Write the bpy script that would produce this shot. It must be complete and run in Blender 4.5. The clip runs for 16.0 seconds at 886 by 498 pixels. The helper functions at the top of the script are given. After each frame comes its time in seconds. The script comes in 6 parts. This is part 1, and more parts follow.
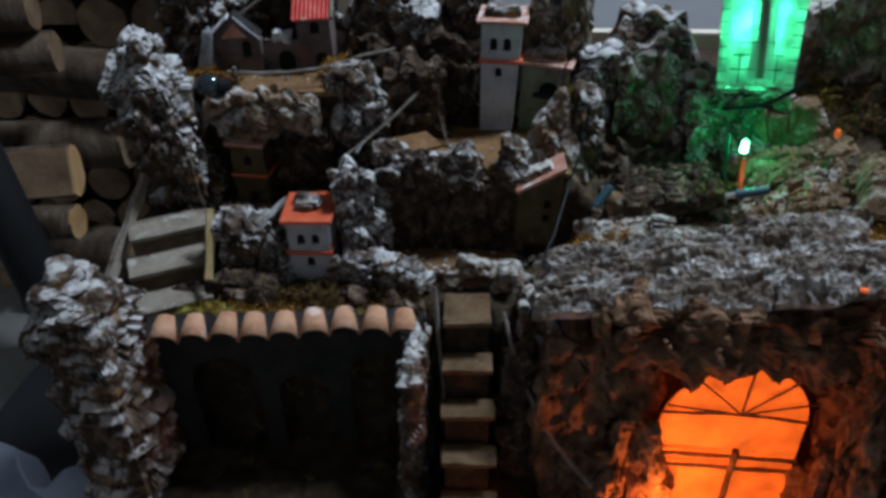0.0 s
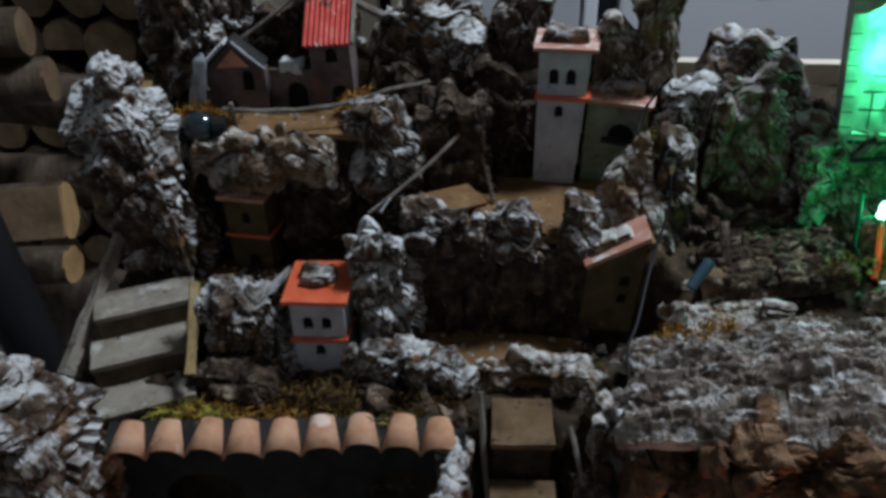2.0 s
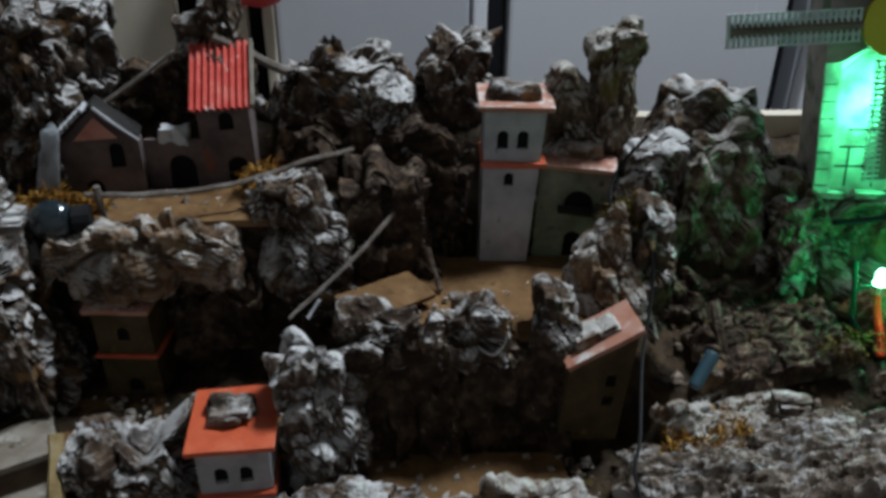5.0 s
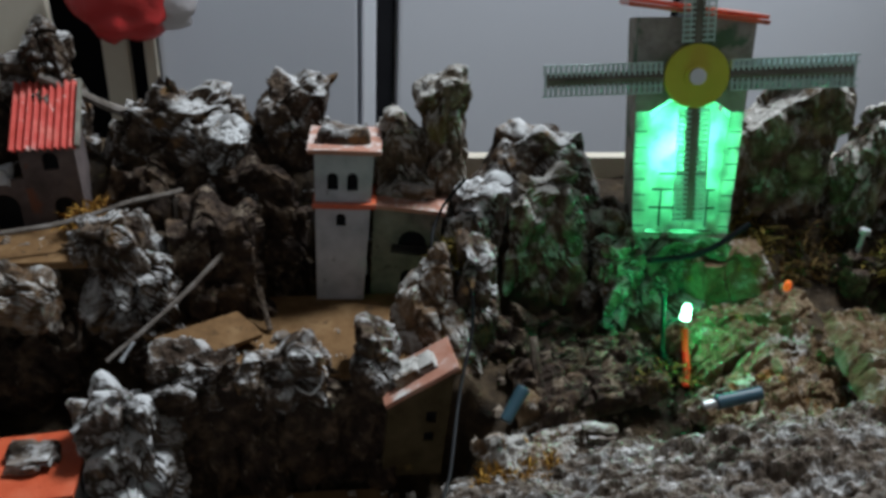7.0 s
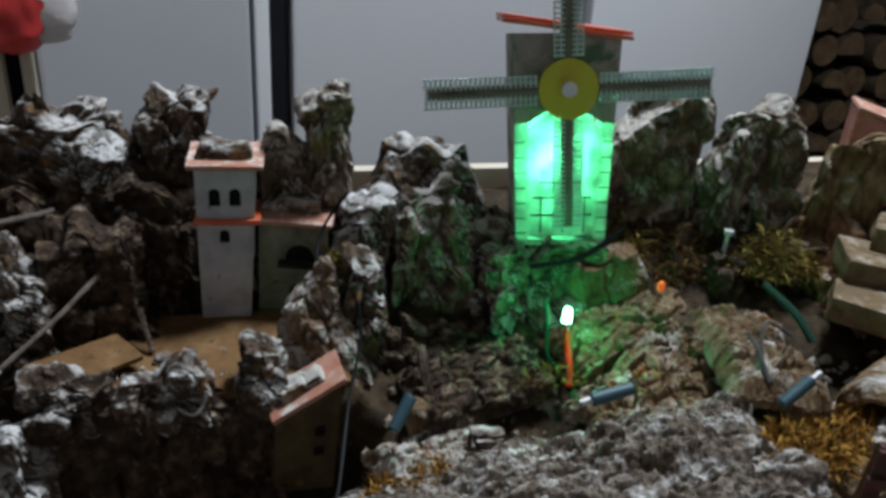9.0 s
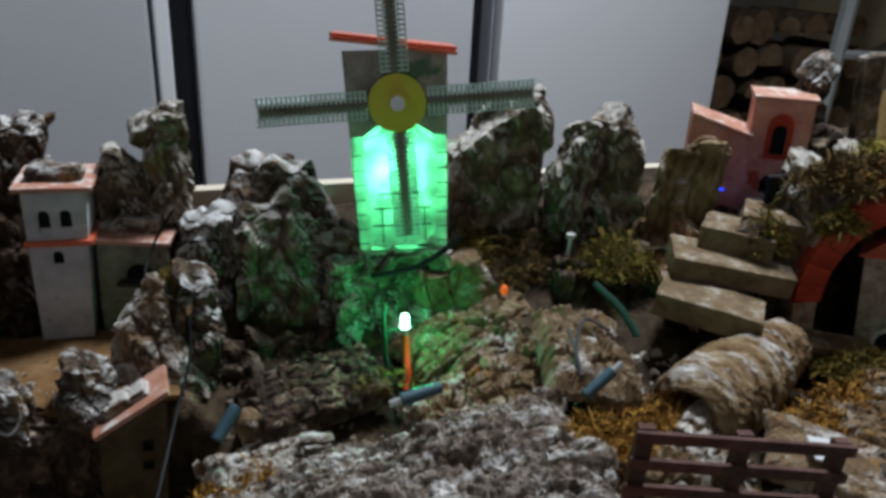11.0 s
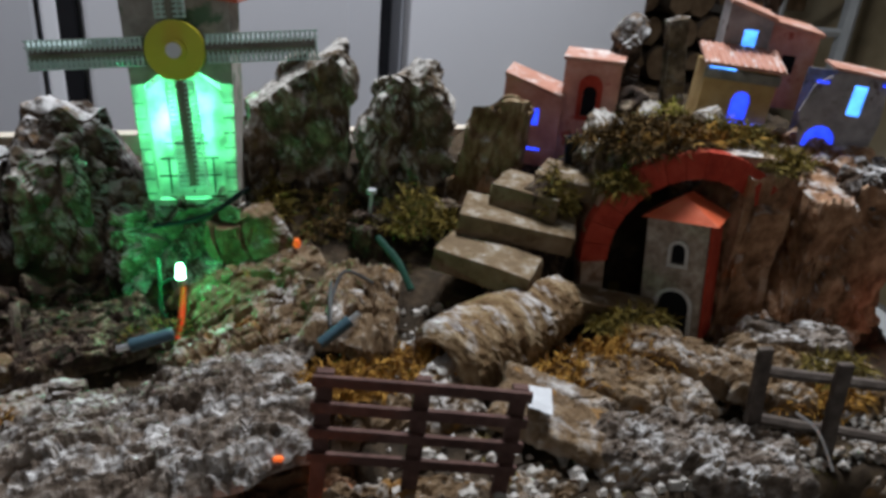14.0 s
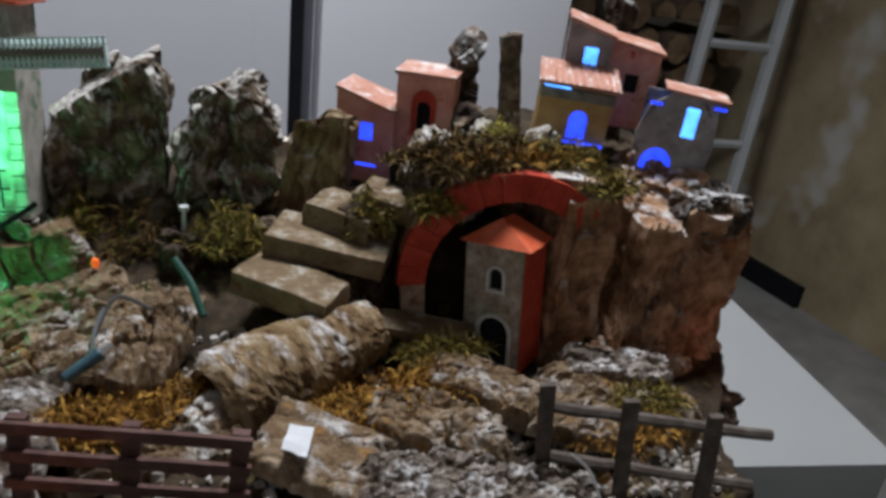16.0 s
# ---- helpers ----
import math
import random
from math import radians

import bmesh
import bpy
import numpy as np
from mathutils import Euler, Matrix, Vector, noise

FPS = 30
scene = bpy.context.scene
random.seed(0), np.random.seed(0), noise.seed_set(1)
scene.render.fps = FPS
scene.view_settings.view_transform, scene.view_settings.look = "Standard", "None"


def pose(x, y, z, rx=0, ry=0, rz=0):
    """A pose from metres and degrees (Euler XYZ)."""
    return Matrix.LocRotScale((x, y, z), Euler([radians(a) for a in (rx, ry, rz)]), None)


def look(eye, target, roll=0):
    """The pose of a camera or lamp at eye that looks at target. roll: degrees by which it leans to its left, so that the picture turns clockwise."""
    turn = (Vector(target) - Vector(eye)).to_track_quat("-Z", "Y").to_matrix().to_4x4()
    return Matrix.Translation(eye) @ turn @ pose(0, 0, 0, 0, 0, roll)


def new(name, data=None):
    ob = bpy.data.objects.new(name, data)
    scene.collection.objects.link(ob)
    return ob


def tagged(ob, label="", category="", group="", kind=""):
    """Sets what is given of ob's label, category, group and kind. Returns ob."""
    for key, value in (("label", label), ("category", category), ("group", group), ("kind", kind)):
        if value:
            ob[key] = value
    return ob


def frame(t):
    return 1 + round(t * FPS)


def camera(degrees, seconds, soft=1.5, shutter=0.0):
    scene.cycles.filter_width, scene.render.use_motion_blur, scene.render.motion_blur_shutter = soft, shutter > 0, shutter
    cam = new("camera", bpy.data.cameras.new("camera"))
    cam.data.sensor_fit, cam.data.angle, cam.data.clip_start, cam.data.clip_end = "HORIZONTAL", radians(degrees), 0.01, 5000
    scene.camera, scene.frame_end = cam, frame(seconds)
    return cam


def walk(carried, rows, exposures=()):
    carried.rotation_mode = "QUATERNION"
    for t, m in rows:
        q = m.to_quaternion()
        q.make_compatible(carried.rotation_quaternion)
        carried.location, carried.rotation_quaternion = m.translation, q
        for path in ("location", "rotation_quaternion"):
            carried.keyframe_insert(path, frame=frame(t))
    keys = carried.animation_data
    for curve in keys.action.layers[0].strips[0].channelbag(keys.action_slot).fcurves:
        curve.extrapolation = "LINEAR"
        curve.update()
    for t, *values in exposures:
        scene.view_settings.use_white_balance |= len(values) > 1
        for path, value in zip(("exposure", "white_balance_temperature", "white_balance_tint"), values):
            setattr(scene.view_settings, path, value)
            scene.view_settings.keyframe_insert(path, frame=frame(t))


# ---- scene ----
cam = camera(62.2, 16.0, soft=3.5)
PATH = [
    (0.0, (0.1838, 0.1431, 1.4089), (-0.012, 1.8051, 0.3136), -1.41),
    (0.5, (0.201, 0.1831, 1.4099), (-0.1215, 1.8325, 0.3257), -0.72),
    (1.0, (0.1992, 0.215, 1.3899), (-0.1424, 1.8854, 0.3445), -1.16),
    (1.5, (0.1819, 0.2476, 1.3796), (-0.1115, 1.9285, 0.3363), -1.16),
    (2.0, (0.1547, 0.2637, 1.3738), (-0.1005, 1.9547, 0.3369), -1.7),
    (2.5, (0.1516, 0.2934, 1.3695), (-0.1701, 1.9536, 0.3018), -1.68),
    (3.0, (0.1186, 0.3226, 1.3687), (-0.1418, 1.9809, 0.2815), -1.92),
    (3.2, (0.1057, 0.3267, 1.3696), (-0.1084, 1.9966, 0.2899), -1.81),
    (5.3, (0.1061, 0.3525, 1.3546), (0.2156, 2.1212, 0.4275), 0.57),
    (5.5, (0.1173, 0.3512, 1.3584), (0.2186, 2.1181, 0.4269), 0.32),
    (6.0, (0.1355, 0.3481, 1.3632), (0.266, 2.1245, 0.4537), 0.8),
    (6.5, (0.1496, 0.3433, 1.3645), (0.3521, 2.1243, 0.4774), 1.65),
    (7.0, (0.1586, 0.3405, 1.3656), (0.4576, 2.1235, 0.5105), 2.93),
    (7.5, (0.1648, 0.3422, 1.3691), (0.5541, 2.1193, 0.5383), 3.78),
    (8.0, (0.1666, 0.3426, 1.3659), (0.6331, 2.1136, 0.5622), 4.34),
    (8.5, (0.1677, 0.3398, 1.3674), (0.661, 2.101, 0.5581), 4.41),
    (9.0, (0.1717, 0.3329, 1.3684), (0.7056, 2.0807, 0.5559), 4.16),
    (9.5, (0.1818, 0.3232, 1.3708), (0.7663, 2.0502, 0.5485), 3.39),
    (9.7, (0.1918, 0.3141, 1.371), (0.7699, 2.0475, 0.5578), 2.54),
    (11.8, (0.26, 0.2879, 1.3757), (0.9141, 2.0232, 0.6269), 3.55),
    (12.0, (0.2661, 0.2825, 1.3795), (0.9089, 2.0117, 0.607), 3.31),
    (12.5, (0.289, 0.2771, 1.3774), (0.9611, 1.985, 0.5828), 4.52),
    (13.0, (0.309, 0.269, 1.3769), (1.0201, 1.9459, 0.5509), 5.61),
    (13.5, (0.327, 0.2622, 1.3784), (1.058, 1.9247, 0.5406), 6.05),
    (14.0, (0.3477, 0.2539, 1.3718), (1.047, 1.9338, 0.5416), 5.24),
    (14.5, (0.3644, 0.2756, 1.362), (1.102, 1.9305, 0.5151), 4.71),
    (15.0, (0.3974, 0.2756, 1.3615), (1.165, 1.9237, 0.5281), 4.39),
    (15.5, (0.4306, 0.2564, 1.3665), (1.1794, 1.9327, 0.5734), 6.0),
    (16.0, (0.4443, 0.2431, 1.3826), (1.2362, 1.8908, 0.5714), 7.21),
]
walk(cam, [(t, look(eye, target, roll)) for t, eye, target, roll in PATH], [(0.0, -0.03, 5800, 9), (3.0, -0.1, 6200, 9), (6.5, 0.05, 6350, 9), (9.5, 0.13, 6450, 10), (12.0, 0.18, 6550, 12), (16.0, 0.31, 6650, 15)])

# ---- world, lamps, exposure ----
world = bpy.data.worlds.new("room_dark")
scene.world = world
world.use_nodes = True
world.node_tree.nodes["Background"].inputs[0].default_value = (0.5, 0.55, 0.65, 1)
world.node_tree.nodes["Background"].inputs[1].default_value = 0.02


def lamp(name, kind, at, power, colour, size=0.1, target=None):
    data = bpy.data.lights.new(name, kind)
    data.energy, data.color = power, colour
    if kind == "AREA":
        data.shape, data.size = "DISK", size
    else:
        data.shadow_soft_size = size
    ob = new(name, data)
    ob.matrix_world = look(at, target) if target else pose(*at)
    return ob


lamp("ceiling_lamp_light", "AREA", (0.80, 1.05, 2.65), 33.0, (0.84, 0.925, 1.0), 0.35, (0.4, 0.65, 1.1))
lamp("windmill_bulb_light", "POINT", (0.3640, 0.7385, 1.2420), 0.42, (0.11, 1.0, 0.47), 0.012)
lamp("green_led_light", "POINT", (0.3535, 0.6665, 1.1715), 0.08, (0.01, 1.0, 0.30), 0.003)
# fill added in front of the lit window to redden the bark
lamp("grotto_fill_light", "POINT", (0.292, 0.464, 0.990), 0.34, (1.0, 0.22, 0.025), 0.01)
# added light for the orange glow at the cliff foot, its source unseen
lamp("cliff_foot_glow_light", "POINT", (0.812, 0.544, 1.142), 0.003, (1.0, 0.16, 0.05), 0.004)
lamp("blue_bulb_light", "POINT", (0.607, 0.695, 1.228), 0.0015, (0.1, 0.15, 1.0), 0.004)


# ---- materials ----
def material(name, colours, scale, rough=0.85, bump=0.3, fine=500.0, paint_toplight=None, spots=None, stretch=(1, 1, 1), metal=0.0, spec=0.18, glow=None, bump_d=0.0015, brush=None, islands=False):
    """Mottled colour from noise, a fine relief, pale paint and top light coloured into faces that look up, spots of a
    second colour, dry-brushed edges (brush).
    """
    m = bpy.data.materials.new(name)
    m.use_nodes = True
    nt = m.node_tree
    nodes, links = nt.nodes, nt.links
    b = nodes["Principled BSDF"]
    b.inputs["Roughness"].default_value, b.inputs["Metallic"].default_value = rough, metal
    b.inputs["Specular IOR Level"].default_value = spec
    co = nodes.new("ShaderNodeTexCoord")
    mp = nodes.new("ShaderNodeMapping")
    mp.inputs["Scale"].default_value = stretch
    links.new(co.outputs["Object"], mp.inputs["Vector"])
    info = nodes.new("ShaderNodeObjectInfo")
    shift = nodes.new("ShaderNodeVectorMath")
    shift.operation = "ADD"
    links.new(mp.outputs[0], shift.inputs[0])
    links.new(info.outputs["Random"], shift.inputs[1])

    def noisy(s, detail=6.0, r=0.6):
        n = nodes.new("ShaderNodeTexNoise")
        n.inputs["Scale"].default_value, n.inputs["Detail"].default_value, n.inputs["Roughness"].default_value = s, detail, r
        links.new(shift.outputs[0], n.inputs["Vector"])
        return n.outputs["Fac"]

    def ramp(fac, stops):
        r = nodes.new("ShaderNodeValToRGB")
        while len(r.color_ramp.elements) < len(stops):
            r.color_ramp.elements.new(0.5)
        for e, (p, c) in zip(r.color_ramp.elements, stops):
            e.position, e.color = p, (*c, 1)
        links.new(fac, r.inputs[0])
        return r.outputs[0]

    def mixed(fac, a, c):
        x = nodes.new("ShaderNodeMix")
        x.data_type = "RGBA"
        links.new(fac, x.inputs["Factor"])
        links.new(a, x.inputs["A"])
        x.inputs["B"].default_value = (*c, 1)
        return x.outputs["Result"]

    k = len(colours)
    tone = noisy(scale)
    if islands:
        pick = nodes.new("ShaderNodeNewGeometry")
        blend = nodes.new("ShaderNodeMath")
        blend.operation = "MULTIPLY_ADD"
        links.new(pick.outputs["Random Per Island"], blend.inputs[0])
        blend.inputs[1].default_value = 0.5
        half = nodes.new("ShaderNodeMath")
        half.operation = "MULTIPLY"
        links.new(tone, half.inputs[0])
        half.inputs[1].default_value = 0.5
        links.new(half.outputs[0], blend.inputs[2])
        tone = blend.outputs[0]
    out = ramp(tone, [(0.3 + 0.4 * i / max(1, k - 1), c) for i, c in enumerate(colours)])
    if spots:
        colour, s, lo = spots
        out = mixed(ramp(noisy(s, 3.0), [(lo, (0, 0, 0)), (lo + 0.08, (1, 1, 1))]), out, colour)
    # whitens up-facing faces: part pale paint, part light from above put into colour
    if paint_toplight:
        colour, s, lo, up = paint_toplight
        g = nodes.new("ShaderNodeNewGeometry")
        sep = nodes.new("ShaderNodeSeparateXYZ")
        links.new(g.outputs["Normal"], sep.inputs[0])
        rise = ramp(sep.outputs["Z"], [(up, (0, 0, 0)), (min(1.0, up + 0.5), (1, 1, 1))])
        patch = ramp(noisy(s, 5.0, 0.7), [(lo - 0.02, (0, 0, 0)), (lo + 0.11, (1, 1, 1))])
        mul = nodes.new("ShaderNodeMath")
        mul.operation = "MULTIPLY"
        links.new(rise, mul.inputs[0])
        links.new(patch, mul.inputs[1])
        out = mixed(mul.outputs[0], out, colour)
    if brush:
        colour, lo = brush
        g = nodes.new("ShaderNodeNewGeometry")
        edge = ramp(g.outputs["Pointiness"], [(lo, (0, 0, 0)), (lo + 0.07, (1, 1, 1))])
        gate = ramp(noisy(60, 4.0, 0.7), [(0.42, (0, 0, 0)), (0.58, (1, 1, 1))])
        mul = nodes.new("ShaderNodeMath")
        mul.operation = "MULTIPLY"
        links.new(edge, mul.inputs[0])
        links.new(gate, mul.inputs[1])
        out = mixed(mul.outputs[0], out, colour)
    links.new(out, b.inputs["Base Color"])
    if bump:
        bp = nodes.new("ShaderNodeBump")
        bp.inputs["Strength"].default_value, bp.inputs["Distance"].default_value = bump, bump_d
        links.new(noisy(fine, 5.0, 0.65), bp.inputs["Height"])
        links.new(bp.outputs[0], b.inputs["Normal"])
    if glow:
        colour, power = glow
        b.inputs["Emission Color"].default_value, b.inputs["Emission Strength"].default_value = (*colour, 1), power
        uneven = nodes.new("ShaderNodeMath")
        uneven.operation = "MULTIPLY_ADD"
        links.new(noisy(70, 4.0), uneven.inputs[0])
        uneven.inputs[1].default_value, uneven.inputs[2].default_value = power * 2.2, power * -0.1
        links.new(uneven.outputs[0], b.inputs["Emission Strength"])
    return m


CORK = material("cork_bark", [(0.018, 0.0120, 0.0085), (0.066, 0.042, 0.028), (0.19, 0.134, 0.092)], 90, bump=0.9, fine=380, paint_toplight=((0.60, 0.58, 0.565), 48, 0.465, 0.15), spots=((0.24, 0.135, 0.06), 55, 0.59), bump_d=0.0025, brush=((0.48, 0.45, 0.42), 0.525))
CORK_WHITE = material("whitened_cork_bark", [(0.025, 0.017, 0.012), (0.085, 0.058, 0.041), (0.24, 0.18, 0.135)], 90, bump=0.9, fine=380, paint_toplight=((0.66, 0.645, 0.635), 42, 0.40, 0.0), spots=((0.22, 0.13, 0.06), 55, 0.6), bump_d=0.0025, brush=((0.56, 0.54, 0.52), 0.51))
CORK_DARK = material("dark_cork_bark", [(0.0165, 0.0108, 0.0085), (0.053, 0.034, 0.024), (0.16, 0.104, 0.064)], 110, bump=0.9, fine=420, paint_toplight=((0.36, 0.28, 0.20), 60, 0.56, 0.25), bump_d=0.0025, brush=((0.34, 0.27, 0.21), 0.54))
CORK_TAN = material("tan_cork_bark", [(0.05, 0.031, 0.018), (0.19, 0.11, 0.058), (0.40, 0.275, 0.175)], 75, bump=0.9, fine=420, paint_toplight=((0.60, 0.57, 0.53), 50, 0.44, 0.1), spots=((0.06, 0.04, 0.027), 55, 0.56), bump_d=0.003, brush=((0.52, 0.48, 0.43), 0.52))
CORK_WARM = material("reddish_brown_cork", [(0.11, 0.052, 0.027), (0.33, 0.175, 0.092), (0.62, 0.375, 0.225)], 75, bump=0.9, fine=330, paint_toplight=((0.58, 0.55, 0.52), 45, 0.47, 0.35), spots=((0.38, 0.135, 0.05), 38, 0.61), bump_d=0.003, brush=((0.55, 0.40, 0.29), 0.53))
GROTTO = material("grotto_brown_bark", [(0.0595, 0.0296, 0.0154), (0.169, 0.0916, 0.0501), (0.317, 0.191, 0.116)], 75, bump=0.9, fine=300, spots=((0.32, 0.12, 0.05), 38, 0.63), bump_d=0.003)
CORK_MOSSY = material("mossy_cork_bark", [(0.034, 0.022, 0.0135), (0.12, 0.083, 0.050), (0.32, 0.235, 0.16)], 80, bump=0.9, fine=380, paint_toplight=((0.62, 0.585, 0.54), 50, 0.44, 0.05), spots=((0.16, 0.105, 0.04), 45, 0.6), bump_d=0.003, brush=((0.52, 0.47, 0.41), 0.515))
BARK_GREY = material("grey_tree_bark", [(0.034, 0.023, 0.016), (0.145, 0.108, 0.081), (0.37, 0.315, 0.27)], 130, bump=0.9, fine=520, paint_toplight=((0.68, 0.66, 0.645), 70, 0.53, 0.12), spots=((0.22, 0.135, 0.06), 70, 0.6), stretch=(0.7, 1, 1), bump_d=0.002, brush=((0.48, 0.44, 0.40), 0.53))
BARK_PALE = material("pale_flat_bark", [(0.062, 0.034, 0.015), (0.17, 0.108, 0.058), (0.31, 0.225, 0.145)], 65, bump=0.8, fine=420, paint_toplight=((0.52, 0.49, 0.46), 45, 0.545, 0.15), spots=((0.27, 0.135, 0.036), 50, 0.61), bump_d=0.0025, brush=((0.42, 0.37, 0.31), 0.535))
BARK_ROLL = material("yellowish_bark_roll", [(0.085, 0.042, 0.016), (0.235, 0.15, 0.075), (0.40, 0.305, 0.19)], 75, bump=0.9, fine=330, paint_toplight=((0.70, 0.69, 0.69), 26, 0.54, 0.3), spots=((0.10, 0.052, 0.02), 42, 0.58), stretch=(2.0, 0.8, 0.8), bump_d=0.003, brush=((0.45, 0.37, 0.26), 0.53))
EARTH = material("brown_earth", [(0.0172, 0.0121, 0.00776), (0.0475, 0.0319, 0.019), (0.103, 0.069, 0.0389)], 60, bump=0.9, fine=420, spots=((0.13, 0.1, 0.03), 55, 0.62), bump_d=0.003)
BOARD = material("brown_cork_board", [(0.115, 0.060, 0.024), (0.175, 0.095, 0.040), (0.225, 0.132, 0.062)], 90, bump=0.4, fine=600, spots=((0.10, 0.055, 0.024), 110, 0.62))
STEP = material("greyish_tan_cork_step", [(0.10, 0.066, 0.036), (0.17, 0.118, 0.068), (0.235, 0.175, 0.112)], 60, bump=0.6, fine=450, spots=((0.12, 0.075, 0.036), 90, 0.58), paint_toplight=((0.36, 0.33, 0.28), 60, 0.55, 0.3))
STEP_GREY = material("greyish_tan_cork_tread", [(0.15, 0.125, 0.095), (0.235, 0.20, 0.158), (0.31, 0.27, 0.22)], 60, bump=0.5, fine=500, spots=((0.11, 0.082, 0.055), 110, 0.60), paint_toplight=((0.42, 0.39, 0.35), 70, 0.56, 0.3))
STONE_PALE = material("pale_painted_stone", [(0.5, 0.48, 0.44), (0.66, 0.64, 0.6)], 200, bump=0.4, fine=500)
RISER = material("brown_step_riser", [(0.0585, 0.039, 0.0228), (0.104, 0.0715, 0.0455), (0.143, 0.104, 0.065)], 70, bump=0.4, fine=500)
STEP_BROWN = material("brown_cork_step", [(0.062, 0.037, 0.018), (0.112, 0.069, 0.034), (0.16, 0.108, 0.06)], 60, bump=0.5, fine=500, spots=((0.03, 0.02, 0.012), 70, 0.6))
TILE = material("terracotta_tile", [(0.357, 0.17, 0.0935), (0.51, 0.272, 0.162), (0.578, 0.357, 0.238)], 60, bump=0.25, fine=700, spots=((0.66, 0.5, 0.4), 50, 0.6))
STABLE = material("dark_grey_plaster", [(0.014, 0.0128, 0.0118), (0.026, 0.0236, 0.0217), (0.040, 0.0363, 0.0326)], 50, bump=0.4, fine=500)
PLASTER = material("white_plaster", [(0.324, 0.324, 0.342), (0.45, 0.45, 0.468), (0.54, 0.54, 0.558)], 70, bump=0.3, fine=600, spots=((0.2, 0.19, 0.18), 120, 0.66))
PLASTER_GREY = material("grey_beige_plaster", [(0.13, 0.115, 0.09), (0.22, 0.2, 0.16), (0.31, 0.28, 0.23)], 70, bump=0.4, fine=600, spots=((0.09, 0.075, 0.055), 90, 0.62))
PLASTER_YELLOW = material("yellowish_plaster", [(0.052, 0.036, 0.016), (0.084, 0.060, 0.028), (0.115, 0.085, 0.044)], 60, bump=0.3, fine=600, spots=((0.16, 0.105, 0.036), 70, 0.6))
OCHRE = material("ochre_plaster", [(0.391, 0.238, 0.085), (0.493, 0.323, 0.128), (0.544, 0.391, 0.187)], 55, bump=0.3, fine=600)
PINK = material("salmon_plaster", [(0.42, 0.17, 0.12), (0.58, 0.27, 0.2), (0.66, 0.38, 0.3)], 60, bump=0.3, fine=600, spots=((0.36, 0.06, 0.035), 55, 0.62))
MAUVE = material("mauve_brown_plaster", [(0.075, 0.056, 0.054), (0.125, 0.095, 0.09), (0.19, 0.145, 0.135)], 60, bump=0.4, fine=600, spots=((0.20, 0.085, 0.055), 50, 0.63))
MAUVE_LIGHT = material("pale_grey_plaster", [(0.20, 0.18, 0.18), (0.32, 0.29, 0.285), (0.43, 0.39, 0.38)], 60, bump=0.4, fine=600, spots=((0.14, 0.11, 0.1), 70, 0.6))
STONE_WALL = material("rough_grey_stone_wall", [(0.169, 0.127, 0.0929), (0.338, 0.27, 0.211), (0.506, 0.439, 0.355)], 160, bump=0.9, fine=330)
RED_PAINT = material("orange_red_paint", [(0.50, 0.075, 0.03), (0.60, 0.11, 0.045), (0.66, 0.16, 0.08)], 80, rough=0.3, bump=0.3, fine=500, spec=0.6)
SALMON_ROOF = material("faded_salmon_roof", [(0.36, 0.152, 0.096), (0.456, 0.216, 0.152), (0.496, 0.288, 0.224)], 70, rough=0.6, bump=0.3, fine=500, paint_toplight=((0.66, 0.6, 0.56), 60, 0.55, 0.3))
BRICK_RED = material("painted_red_brick", [(0.276, 0.0279, 0.015), (0.414, 0.0465, 0.024), (0.506, 0.0744, 0.042)], 90, rough=0.7, bump=0.5, fine=450)
CORR_RED = material("corrugated_red", [(0.5, 0.07, 0.05), (0.62, 0.1, 0.08), (0.68, 0.2, 0.16)], 90, rough=0.6, bump=0.3, fine=500, spots=((0.7, 0.5, 0.45), 110, 0.66))
# black for the shade inside openings and for drawn lines
BLACK = material("black_shade_ink", [(0.008, 0.008, 0.009), (0.014, 0.014, 0.015)], 60, bump=0)
TWIG = material("grey_twig", [(0.10, 0.080, 0.066), (0.185, 0.155, 0.132), (0.26, 0.228, 0.205)], 130, bump=0.5, fine=700, stretch=(1, 1, 0.3))
TWIG_YELLOW = material("yellowish_split_stick", [(0.23, 0.16, 0.07), (0.36, 0.26, 0.12), (0.45, 0.35, 0.2)], 110, bump=0.5, fine=700)
FENCE_RED = material("dark_red_brown_fence", [(0.055, 0.028, 0.022), (0.085, 0.042, 0.034), (0.12, 0.065, 0.055)], 110, rough=0.7, bump=0.4, fine=600)
FENCE_GREY = material("weathered_brown_fence", [(0.056, 0.044, 0.036), (0.092, 0.072, 0.06), (0.144, 0.12, 0.1)], 110, bump=0.5, fine=600)
MOSS_BROWN = material("dry_golden_moss", [(0.085, 0.036, 0.006), (0.25, 0.115, 0.018), (0.46, 0.25, 0.05)], 120, bump=0, islands=True)
MOSS_GREEN = material("olive_moss", [(0.045, 0.036, 0.008), (0.14, 0.105, 0.022), (0.28, 0.20, 0.045)], 120, bump=0, islands=True)
MOSS_YELLOW = material("yellow_green_moss", [(0.12, 0.11, 0.018), (0.27, 0.24, 0.04), (0.42, 0.36, 0.08)], 120, bump=0, islands=True)
MOSS_DARK = material("dark_brown_moss", [(0.028, 0.018, 0.007), (0.08, 0.047, 0.015), (0.17, 0.10, 0.03)], 120, bump=0, islands=True)
SLEEVE = material("blue_grey_sleeve", [(0.026, 0.066, 0.088), (0.042, 0.09, 0.115)], 80, rough=0.45, bump=0.1, spec=0.5)
TIN = material("tinned_wire", [(0.6, 0.6, 0.6), (0.7, 0.7, 0.7)], 80, rough=0.3, metal=0.9, bump=0.1)
